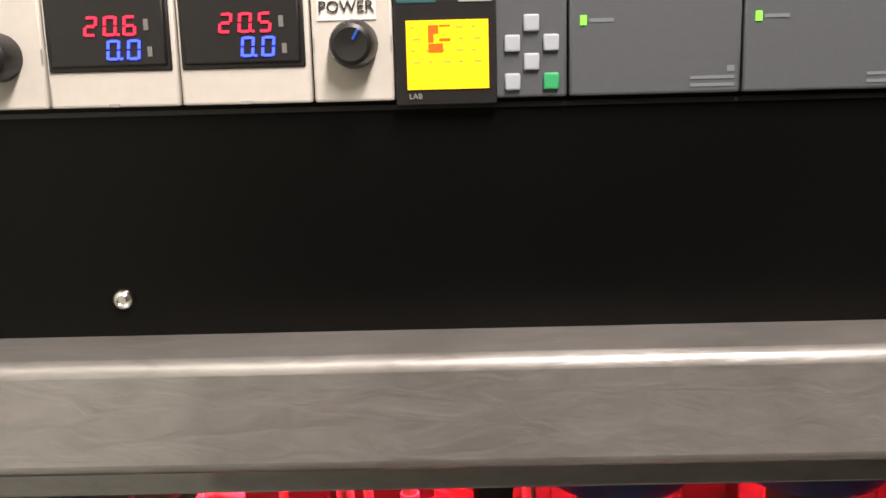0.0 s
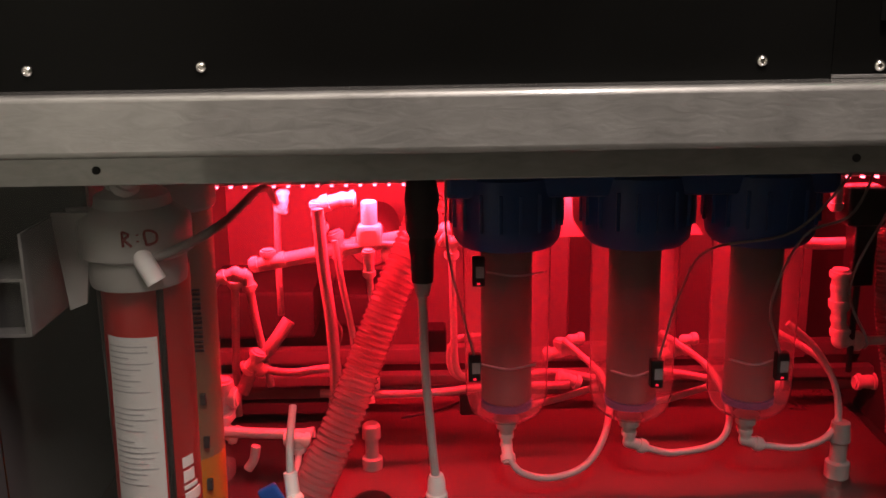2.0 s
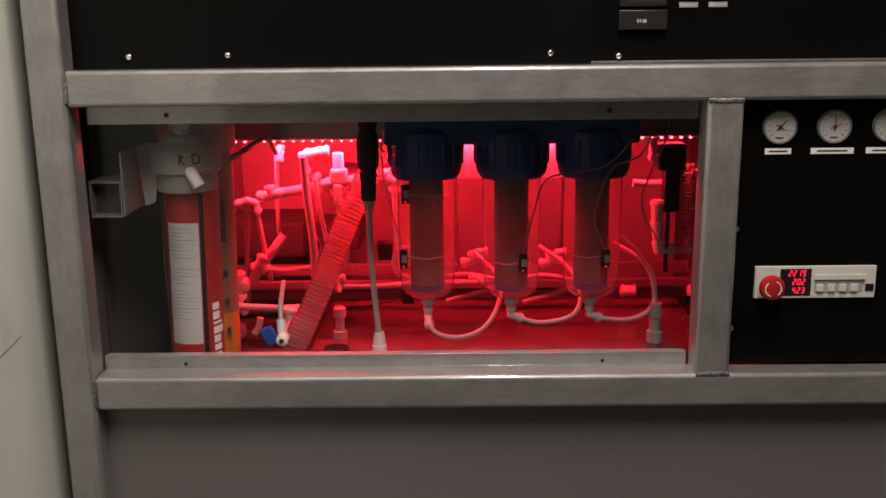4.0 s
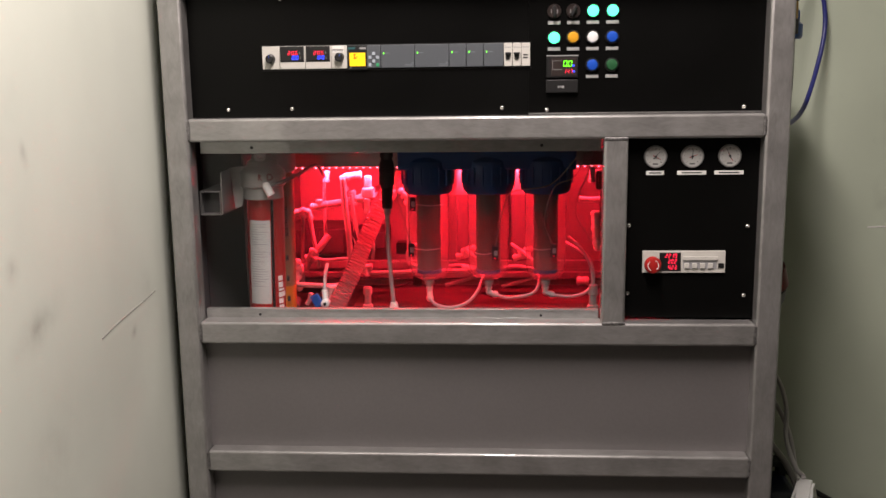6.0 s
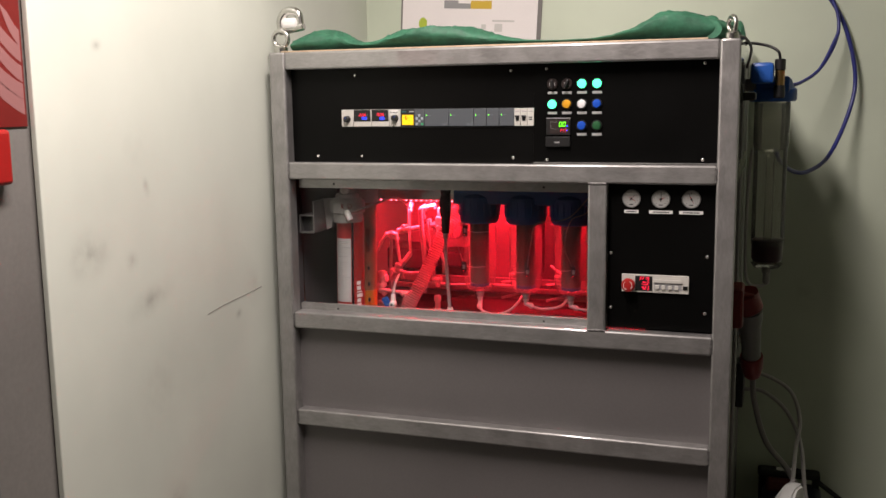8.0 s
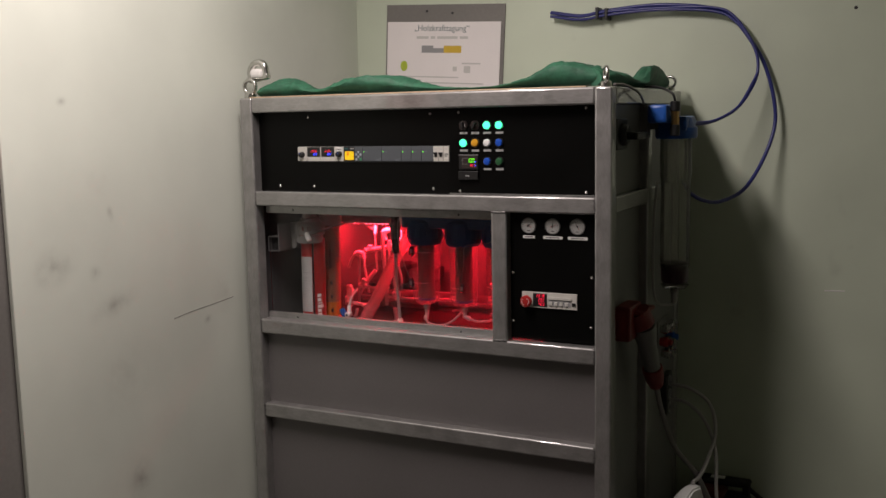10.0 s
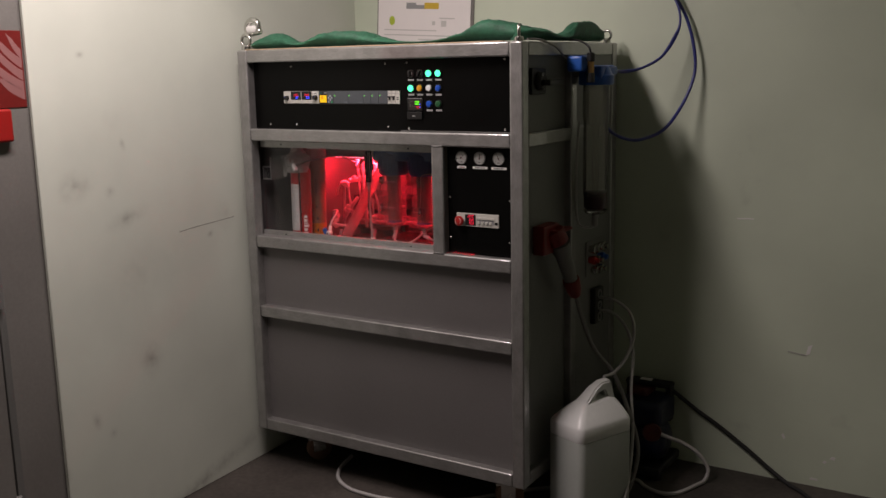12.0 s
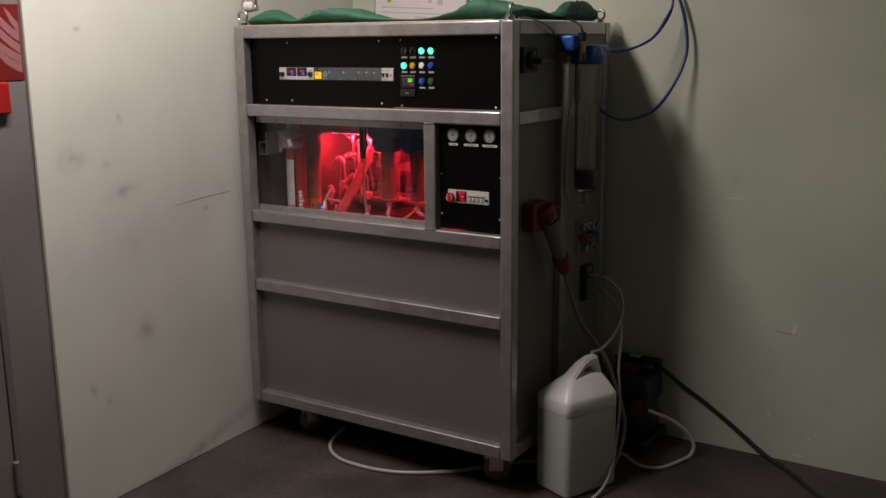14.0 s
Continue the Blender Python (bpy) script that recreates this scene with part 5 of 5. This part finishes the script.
def shackle(x, y, z, s, label, turn=0.0):
    sh = thing("lifting_eye", label, "lifting eye", (x, y, z), "lifting eyes")
    part("nut", lathe((x, y, z), (0, 0, 1), [(0, 0.017 * s), (0.012 * s, 0.017 * s), (0.016 * s, 0.013 * s)], 16), CHROME, sh)
    cx, cy = math.cos(radians(turn)), math.sin(radians(turn))
    pts = [(x + 0.020 * s * math.sin(radians(a)) * cx, y + 0.020 * s * math.sin(radians(a)) * cy, z + 0.034 * s - 0.020 * s * math.cos(radians(a))) for a in range(0, 361, 30)]
    part("ring", tube(pts, 0.0058 * s, 10, 3), CHROME, sh)
    return sh


shackle(0.026, 0.03, TOP, 1.15, "zinc-plated lifting eye at the front corner")
shackle(1.276, 0.024, TOP, 1.0, "zinc-plated lifting eye at the front corner", 118)
shackle(1.27, 0.80, TOP, 0.9, "zinc-plated lifting eye at the back corner")
ts = thing("sling_shackle", "chunky bright shackle lying on the sling end", "shackle", (0.055, 0.055, TOP + 0.05))
part("bow", tube([(0.020, 0.05, TOP + 0.060), (0.018, 0.05, TOP + 0.095), (0.040, 0.05, TOP + 0.118), (0.072, 0.05, TOP + 0.112), (0.080, 0.05, TOP + 0.080)], 0.012, 12, 6), CHROME, ts)
part("pin", cyl((0.010, 0.05, TOP + 0.062), (0.092, 0.05, TOP + 0.075), 0.0125, 14, bevel=0.003), CHROME, ts)
part("pad", box(0.025, 0.075, 0.03, 0.07, TOP + 0.068, TOP + 0.098, 0.010), PAPER, ts, "pale worn pad")

# notice on the wall, hanging a little askew
notice = thing("notice", "printed white notice on a grey board on the wall", "notice", (0.325, 0.895, 1.75))
ASKEW = pose(0.325, 0, 1.90, 0, 3.2, 0)


def pinned(name, x0, x1, y0, y1, z0, z1, mat, label=""):
    bm = box(x0 - 0.325, x1 - 0.325, y0, y1, z0 - 1.90, z1 - 1.90)
    bm.transform(ASKEW)
    return part(name, bm, mat, notice, label)


PALE_PRINT = plain("pale_print", (0.58, 0.57, 0.54), 0.7)
TEAL_PRINT = plain("teal_print_ink", (0.16, 0.20, 0.20), 0.7)
pinned("board", 0.064, 0.592, 0.8935, 0.8985, 1.72, 2.134, WALL_GREY, "dark grey backing board")
pinned("sheet", 0.072, 0.578, 0.8895, 0.8925, 1.735, 2.066, SHEET, "white printed sheet")
text_mesh("\u201eHolzkrafttagung\u201c", 0.034, (0.328, 0.8890, 2.040), (90, 3.2, 0), TEAL_PRINT, notice)
for x0, x1 in ((0.208, 0.262), (0.272, 0.292), (0.302, 0.392), (0.402, 0.438)):
    pinned("print_bar", x0, x1, 0.8888, 0.8897, 1.999, 2.009, PALE_PRINT)
pinned("picture", 0.232, 0.285, 0.8888, 0.8897, 1.944, 1.972, INK_GREY, "grey landscape picture")
pinned("picture", 0.285, 0.332, 0.8888, 0.8897, 1.944, 1.962, INK_GREY, "grey landscape picture")
pinned("picture", 0.332, 0.410, 0.8888, 0.8897, 1.944, 1.972, MUSTARD, "yellow picture half")
spot = lathe((0.152 - 0.325, 0.8897, 1.892 - 1.90), (0, -1, 0), [(0, 0.016), (0.0010, 0.016)], 20)
for v in spot.verts:
    v.co.z *= 1.3
spot.transform(ASKEW)
part("logo_spot", spot, plain("lime_print", (0.42, 0.52, 0.05), 0.6), notice)
pinned("print_bar", 0.415, 0.496, 0.8888, 0.8897, 1.900, 1.906, PALE_PRINT)
pinned("print_bar", 0.424, 0.452, 0.8888, 0.8897, 1.866, 1.893, PALE_PRINT)
pinned("print_bar", 0.375, 0.392, 0.8888, 0.8897, 1.872, 1.890, PALE_PRINT)
for z, x0, x1 in ((1.845, 0.108, 0.400), (1.822, 0.108, 0.512), (1.804, 0.30, 0.50)):
    pinned("print_bar", x0, x1, 0.8888, 0.8897, z, z + 0.005, PALE_PRINT)
for x, z in ((0.250, 2.108), (0.365, 2.100)):
    pinned("pin", x - 0.004, x + 0.004, 0.8900, 0.8938, z - 0.004, z + 0.004, INK)

# signs on the grey wall beside the opening
PALE_RED = plain("pale_red_print", (0.30, 0.13, 0.125), 0.6)
fire = thing("hose_sign", "dark red sign with pale flame strokes on the grey wall", "sign", (-0.035, -1.20, 1.585))
part("plate", west(box(-0.037, -0.034, -1.36, -0.953, 1.583, 1.825, 0.001)), RED_DARK, fire)
for z, y0, rise in ((1.622, -1.055, 0.060), (1.650, -1.085, 0.085), (1.684, -1.090, 0.120), (1.722, -1.060, 0.090), (1.752, -1.005, 0.062)):
    stroke = bmesh.new()
    mid = [Vector((y0 + (-0.958 - y0) * u, z + rise * (1 - u) ** 1.3, 0)) for u in (k / 10 for k in range(11))]
    rows = []
    for k, p in enumerate(mid):
        w = 0.0155 * min(1.0, 0.12 + k * 0.22)
        rows.append([stroke.verts.new((-0.0338, p.x, p.y + w)), stroke.verts.new((-0.0338, p.x, p.y - w)), stroke.verts.new((-0.0345, p.x, p.y - w)), stroke.verts.new((-0.0345, p.x, p.y + w))])
    for a, b in zip(rows, rows[1:]):
        for k in range(4):
            stroke.faces.new((a[k], a[(k + 1) % 4], b[(k + 1) % 4], b[k]))
    stroke.faces.new(rows[0])
    stroke.faces.new(rows[-1][::-1])
    part("flame_stroke", west(stroke), PALE_RED, fire)
cb = thing("call_point", "bright red box on the grey wall", "box", (-0.03, -1.05, 1.475))
part("case", west(box(-0.037, -0.012, -1.10, -1.024, 1.476, 1.580, 0.008, 3)), RED, cb)
dr = thing("steel_door", "low grey steel door with frame and hinge", "door", (-0.155, -1.5, 0))
part("frame", west(box(-0.037, -0.026, -1.135, -1.110, 0.0, 1.2, 0.002)), PANEL_DARK, dr)
part("leaf", west(box(-0.037, -0.032, -2.10, -1.138, 0.01, 1.2, 0.002)), WALL_GREY, dr)
for z in (0.19, 0.95):
    part("hinge", west(cyl((-0.022, -1.136, z), (-0.022, -1.136, z + 0.12), 0.011, 14, bevel=0.002)), PANEL_DARK, dr)

# ---- right-hand side ----
sw = thing("rotary_switch", "black rotary main switch on the cabinet side", "switch", (1.272, 0.16, 1.585))
part("plate", box(1.271, 1.285, 0.105, 0.215, 1.580, 1.672, 0.004), BLACK, sw)
part("dial", lathe((1.285, 0.16, 1.625), (1, 0, 0), [(0, 0.034), (0.012, 0.032), (0.018, 0.026), (0.018, 0.001)], 24), BLACK, sw)
part("handle", box(1.300, 1.335, 0.145, 0.265, 1.610, 1.632, 0.006), BLACK, sw)
part("mark", cyl((1.3028, 0.15, 1.648), (1.3045, 0.15, 1.648), 0.006, 12), INK_GREY, sw)

pl = thing("power_plug", "red and grey three-phase plug hanging from its red socket", "plug", (1.33, 0.20, 0.80))
# socket, lid and gland take the darker red to carry the side's shade
part("socket", join(box(1.272, 1.322, 0.125, 0.250, 1.005, 1.112, 0.008), lathe((1.325, 0.205, 1.070), (0.30, 0.35, -0.9), [(-0.02, 0.040), (0.03, 0.040), (0.034, 0.036)], 24)), RED_DARK, pl, "red socket")
part("lid", box(1.318, 1.352, 0.17, 0.30, 1.080, 1.092, 0.004), RED_DARK, pl, "red hinged lid")
part("grip", lathe((1.335, 0.222, 1.040), (0.06, 0.52, -1), [(0, 0.036), (0.03, 0.036), (0.05, 0.031), (0.14, 0.026), (0.17, 0.026)], 24), PANEL_DARK, pl, "grey grip")
part("gland", lathe((1.344, 0.300, 0.890), (0.06, 0.52, -1), [(0, 0.031), (0.010, 0.033), (0.045, 0.030), (0.075, 0.022), (0.085, 0.012)], 22), RED_DARK, pl, "red cable gland")
hose([(1.349, 0.340, 0.812), (1.356, 0.375, 0.73), (1.392, 0.41, 0.60), (1.462, 0.44, 0.50), (1.520, 0.45, 0.36), (1.56, 0.46, 0.20), (1.55, 0.40, 0.06), (1.52, 0.34, 0.010)], 0.0085, CABLE_GREY, "grey mains cable from the plug", "mains_cable", "cable")

# blue filter head with long clear vessel
FX0, FY0 = 1.375, 0.452
fh = thing("air_filter", "blue filter head with a long cloudy vessel on the cabinet side", "filter", (FX0, FY0, 1.10))
part("head", join(lathe((FX0, FY0, 1.605), (0, 0, 1), [(0, 0.062), (0.006, 0.066), (0.034, 0.066), (0.040, 0.058), (0.062, 0.050), (0.068, 0.044), (0.070, 0.010)], 32), box(FX0 - 0.046, FX0 + 0.046, FY0 - 0.060, FY0 + 0.075, 1.628, 1.676, 0.010), box(FX0 - 0.060, FX0 + 0.002, FY0 - 0.135, FY0 - 0.055, 1.655, 1.712, 0.010), cyl((FX0 + 0.02, FY0 + 0.07, 1.655), (FX0 + 0.02, FY0 + 0.12, 1.655), 0.019, 8, bevel=0.002)), BLUE, fh, "blue head")
vs = part("vessel", lathe((FX0, FY0, 1.185), (0, 0, 1), [(0, 0.044), (0.010, 0.047), (0.285, 0.047), (0.300, 0.050), (0.42, 0.050)], 32, caps=False), VESSEL, fh, "long cloudy clear vessel")
vs.visible_shadow = False
part("core", lathe((FX0, FY0, 1.20), (0, 0, 1), [(0, 0.012), (0.26, 0.012), (0.265, 0.034), (0.285, 0.036), (0.40, 0.036)], 20), VESSEL, fh, "cloudy inner filter element")
cup = part("cup", lathe((FX0, FY0, 1.135), (0, 0, 1), [(0, 0.026), (0.006, 0.040), (0.016, 0.0445), (0.068, 0.0450), (0.070, 0.042)], 30), CUP_DARK, fh, "smoked dark bottom cup")
part("skirt", lathe((FX0, FY0, 1.118), (0, 0, 1), [(0, 0.018), (0.004, 0.036), (0.016, 0.0455)], 28), VESSEL, fh)
part("drain", lathe((FX0, FY0, 1.122), (0, 0, -1), [(0, 0.012), (0.014, 0.014), (0.020, 0.010), (0.045, 0.011), (0.052, 0.006)], 16), CAST_WHITE, fh, "white drain")
part("drain_tube", tube([(FX0 - 0.050, FY0 - 0.035, 1.47), (FX0 - 0.058, FY0 - 0.040, 1.36), (FX0 - 0.060, FY0 - 0.042, 1.18), (FX0 - 0.052, FY0 - 0.036, 1.085), (FX0 - 0.020, FY0 - 0.014, 1.066), (FX0, FY0, 1.072)], 0.0045, 8, 6), POLY, fh, "thin milky drain tube")
part("bracket", box(1.296, 1.335, FY0 - 0.04, FY0 + 0.03, 1.635, 1.670, 0.002), BRACKET, fh)
SX0, SY0 = 1.392, 0.362
pg = thing("pressure_switch", "brass pressure switch with a black plug on the blue head", "sensor", (SX0, SY0, 1.62))
part("hex", cyl((SX0, SY0, 1.650), (SX0, SY0, 1.690), 0.013, 8), BRASS, pg)
part("foot", cyl((SX0, SY0, 1.615), (SX0, SY0, 1.650), 0.015, 12, bevel=0.002), BLACK, pg)
part("plug", cyl((SX0, SY0, 1.690), (SX0, SY0, 1.722), 0.015, 14, bevel=0.003), BLACK, pg)
hose([(SX0, SY0, 1.720), (SX0 - 0.006, SY0 - 0.004, 1.742), (1.36, 0.37, 1.758), (1.32, 0.40, 1.768), (1.28, 0.42, 1.770)], 0.004, BLACK, "thin black cable from the pressure switch", "sensor_cable", "cable")
hose([(1.290, 0.06, 1.770), (1.305, 0.12, 1.768), (1.318, 0.22, 1.745), (1.305, 0.34, 1.70)], 0.0035, CABLE_GREY, "thin grey cable down the cabinet side", "sensor_cable", "cable")

# blue air hoses in a loop on the wall
TOP_RUN = [(1.02, 0.855, 2.045), (0.92, 0.86, 2.035), (0.80, 0.865, 2.055)]
for lift in (0.0, 0.012):
    hose([(1.395, 0.57, 1.655), (1.415, 0.63, 1.652 - lift * 0.4), (1.456, 0.70, 1.661), (1.508, 0.77, 1.700), (1.546, 0.81, 1.765 + lift), (1.562, 0.83, 1.83), (1.546, 0.84, 1.905), (1.480, 0.85, 1.995 + lift), (1.40, 0.855, 2.035 + lift), (1.20, 0.86, 2.052 + lift * 0.5)] + [(x, y, z + lift) for x, y, z in TOP_RUN], 0.0052, BLUE_HOSE, "blue air hose looping along the wall", "air_hose", "hose", "blue air hoses")
hose([(1.385, 0.50, 1.468), (1.405, 0.53, 1.425), (1.440, 0.59, 1.395), (1.482, 0.65, 1.390), (1.540, 0.74, 1.425), (1.588, 0.81, 1.52), (1.618, 0.85, 1.632), (1.612, 0.86, 1.728), (1.582, 0.865, 1.835), (1.540, 0.865, 1.915), (1.465, 0.865, 2.012), (1.38, 0.865, 2.050), (1.20, 0.865, 2.070), (1.02, 0.866, 2.062), (0.92, 0.87, 2.050), (0.80, 0.875, 2.07)], 0.0066, BLUE_HOSE, "blue air hose looping along the wall", "air_hose", "hose", "blue air hoses")
for x, z in ((0.985, 2.045), (1.02, 2.040)):
    solo("hose_clip", box(x - 0.006, x + 0.006, 0.846, 0.8995, z - 0.012, z + 0.030, 0.003), BLACK, "black clip that holds the blue hoses to the wall", "clip", "hose clips")
solo("wall_hole", cyl((1.86, 0.8992, 2.02), (1.86, 0.9005, 2.02), 0.006, 14), INK, "small dark hole in the green wall", "hole")

# quick couplings and socket strip
qc = thing("coupling_block", "cluster of red, blue and chrome quick couplings", "coupling", (1.31, 0.62, 0.86))
part("plate", box(1.295, 1.300, 0.545, 0.695, 0.845, 0.985, 0.001), PANEL_DARK, qc)
for y, z, mat in ((0.575, 0.955, CHROME), (0.62, 0.955, CHROME), (0.665, 0.955, CHROME), (0.575, 0.910, RED), (0.62, 0.905, CHROME), (0.665, 0.910, BLUE), (0.60, 0.865, CHROME), (0.65, 0.865, CHROME)):
    part("coupling", lathe((1.300, y, z), (1, 0, 0), [(0, 0.014), (0.010, 0.014), (0.012, 0.017), (0.026, 0.017), (0.028, 0.011), (0.040, 0.010)], 14), mat, qc, "red collar" if mat is RED else "blue collar" if mat is BLUE else "chrome coupling")
so = thing("socket_strip", "black socket strip with three round outlets", "socket", (1.305, 0.64, 0.65))
part("body", box(1.295, 1.318, 0.595, 0.680, 0.640, 0.785, 0.004), BLACK, so)
for z in (0.665, 0.712, 0.760):
    part("outlet", lathe((1.318, 0.637, z), (1, 0, 0), [(0, 0.019), (0.003, 0.019), (0.003, 0.013), (-0.004, 0.011)], 18), CAST_WHITE if z < 0.7 else INK_GREY, so)
hose([(1.32, 0.64, 0.745), (1.39, 0.625, 0.742), (1.462, 0.61, 0.70), (1.490, 0.58, 0.62), (1.480, 0.53, 0.545), (1.474, 0.42, 0.512), (1.470, 0.33, 0.520)], 0.0062, POLY, "thin white tube hanging from the cabinet side", "drain_tube", "tube", "drain tubes")
hose([(1.32, 0.64, 0.690), (1.38, 0.625, 0.690), (1.45, 0.60, 0.64), (1.495, 0.56, 0.55), (1.512, 0.50, 0.42), (1.545, 0.44, 0.28), (1.565, 0.36, 0.15), (1.575, 0.27, 0.05), (1.56, 0.16, 0.008), (1.52, 0.02, 0.007)], 0.0062, POLY, "thin white tube hanging from the cabinet side", "drain_tube", "tube", "drain tubes")

# plastic canister
def canister():
    c = thing("canister", "milky white plastic canister nearly full of clear liquid", "canister", (1.46, 0.27, 0))
    m = pose(1.4455, 0.258, 0, 0, 0, -23)
    sx, sy, zs = 0.092, 0.132, 0.385

    def loop(z, ax, ay, r, oy=0.0, n=6):
        pts = []
        for cx, cy, a0 in ((1, 1, 0), (-1, 1, 90), (-1, -1, 180), (1, -1, 270)):
            for k in range(n):
                a = radians(a0 + 90 * k / (n - 1))
                pts.append((cx * (ax - r) + r * math.cos(a), oy + cy * (ay - r) + r * math.sin(a), z))
        return pts

    def skin(rows):
        bm = bmesh.new()
        rings = [[bm.verts.new(p) for p in loop(*row)] for row in rows]
        n = len(rings[0])
        for a, b in zip(rings, rings[1:]):
            for k in range(n):
                bm.faces.new((a[k], a[(k + 1) % n], b[(k + 1) % n], b[k]))
        bm.faces.new(rings[0][::-1])
        bm.faces.new(rings[-1])
        return bm

    low = skin(((0.0, sx - 0.012, sy - 0.012, 0.02), (0.012, sx, sy, 0.026), (0.322, sx, sy, 0.026), (0.325, sx - 0.001, sy - 0.001, 0.026)))
    low.transform(m)
    part("filled_part", low, LIQUID, c, "lower wall dulled by the liquid behind it")
    top = skin(((0.326, sx - 0.001, sy - 0.001, 0.026), (0.330, sx, sy, 0.026), (zs - 0.012, sx, sy, 0.026), (zs, sx - 0.006, sy - 0.005, 0.026), (0.412, 0.066, sy - 0.022, 0.026, 0.008), (0.440, 0.040, sy - 0.045, 0.022, 0.018), (0.452, 0.026, sy - 0.062, 0.018, 0.020)))
    top.transform(m)
    part("shoulder", top, CANISTER, c, "milky white shoulder")
    # the handle: a wedge rising from the front, a bar over the grip hole and the back pillar
    side = [(-0.122, 0.385), (-0.060, 0.440), (0.012, 0.494), (0.044, 0.511), (0.086, 0.511), (0.104, 0.425), (0.066, 0.430), (0.062, 0.466), (0.052, 0.477), (0.030, 0.474), (0.014, 0.460), (0.008, 0.430), (-0.08, 0.385)]
    bm = bmesh.new()
    half = [0.046 if z < 0.39 else 0.034 if z < 0.45 else 0.021 for y, z in side]
    left, right = ([bm.verts.new((sg * h, y, z)) for (y, z), h in zip(side, half)] for sg in (-1, 1))
    bm.faces.new(left)
    bm.faces.new(right[::-1])
    for k in range(len(side)):
        j = (k + 1) % len(side)
        bm.faces.new((left[k], right[k], right[j], left[j]))
    bmesh.ops.recalc_face_normals(bm, faces=bm.faces)
    bmesh.ops.bevel(bm, geom=[e for e in bm.edges if abs(e.verts[0].co.x - e.verts[1].co.x) < 0.02], offset=0.006, segments=2, affect="EDGES", clamp_overlap=True)
    bm.transform(m)
    part("handle", bm, CANISTER, c, "milky moulded handle with a grip hole")
    bm = lathe((0.045, -0.105, 0.393), (0.25, -0.75, 0.62), [(-0.02, 0.010), (0.006, 0.010), (0.008, 0.006)], 14)
    bm.transform(m)
    part("vent_stud", bm, INK_GREY, c)


canister()

# blue and red compressor behind the canister
# red and navy are darkened: the cabinet's shadow is put into the paint
COMP_RED = plain("shadowed_red_paint", (0.075, 0.008, 0.007), 0.55, grain=0.2)
NAVY = plain("dark_navy_paint", (0.003, 0.005, 0.026), 0.4)
cp = thing("compressor", "small blue and red compressor with black carrying frame", "compressor", (1.48, 0.75, 0))
part("base", box(1.370, 1.590, 0.62, 0.88, 0.02, 0.06, 0.01), BLACK, cp)
part("tank", lathe((1.375, 0.74, 0.145), (1, 0, 0), [(0, 0.05), (0.015, 0.075), (0.035, 0.088), (0.175, 0.088), (0.195, 0.075), (0.21, 0.05)], 28), NAVY, cp)
part("housing", box(1.385, 1.575, 0.66, 0.86, 0.20, 0.315, 0.025, 3), NAVY, cp)
part("hood", box(1.395, 1.490, 0.74, 0.86, 0.300, 0.342, 0.018, 3), COMP_RED, cp, "red hood")
part("grip", join(box(1.370, 1.570, 0.80, 0.86, 0.340, 0.362, 0.009), box(1.374, 1.396, 0.81, 0.85, 0.20, 0.345), box(1.545, 1.567, 0.81, 0.85, 0.20, 0.345)), RUBBER, cp, "black carrying frame")
part("plate", box(1.430, 1.480, 0.815, 0.840, 0.3615, 0.3650, 0.001), PAPER, cp, "small white sticker")
for x in (1.392, 1.568):
    part("foot", cyl((x, 0.66, 0.0), (x, 0.66, 0.03), 0.02, 12), RUBBER, cp)
part("disc", lathe((1.545, 0.655, 0.20), (0.4, -1, 0), [(0, 0.04), (0.01, 0.036), (0.012, 0.016)], 20), COMP_RED, cp)
hose([(1.545, 0.83, 0.345), (1.60, 0.86, 0.292), (1.66, 0.878, 0.243), (1.755, 0.885, 0.185), (1.878, 0.885, 0.104), (1.975, 0.875, 0.040), (2.05, 0.845, 0.010), (2.112, 0.796, 0.009), (2.285, 0.612, 0.009), (2.48, 0.42, 0.009)], 0.0085, RUBBER, "black hose from the compressor to the floor", "air_line", "hose")
hose([(1.575, 0.665, 0.195), (1.615, 0.69, 0.175), (1.654, 0.72, 0.152), (1.712, 0.735, 0.115), (1.752, 0.745, 0.055), (1.748, 0.72, 0.012), (1.734, 0.675, 0.008), (1.690, 0.56, 0.008), (1.630, 0.525, 0.008), (1.560, 0.55, 0.008), (1.511, 0.592, 0.008), (1.43, 0.60, 0.008)], 0.008, POLY, "white hose curling on the floor", "floor_hose", "hose")
hose([(0.35, 0.20, 0.02), (0.375, 0.08, 0.008), (0.450, -0.012, 0.008), (0.575, -0.060, 0.008), (0.785, -0.038, 0.008), (0.986, 0.090, 0.008), (1.141, 0.271, 0.008), (1.40, 0.50, 0.008)], 0.008, POLY, "pale hose lying on the floor under the cabinet", "floor_hose", "hose")
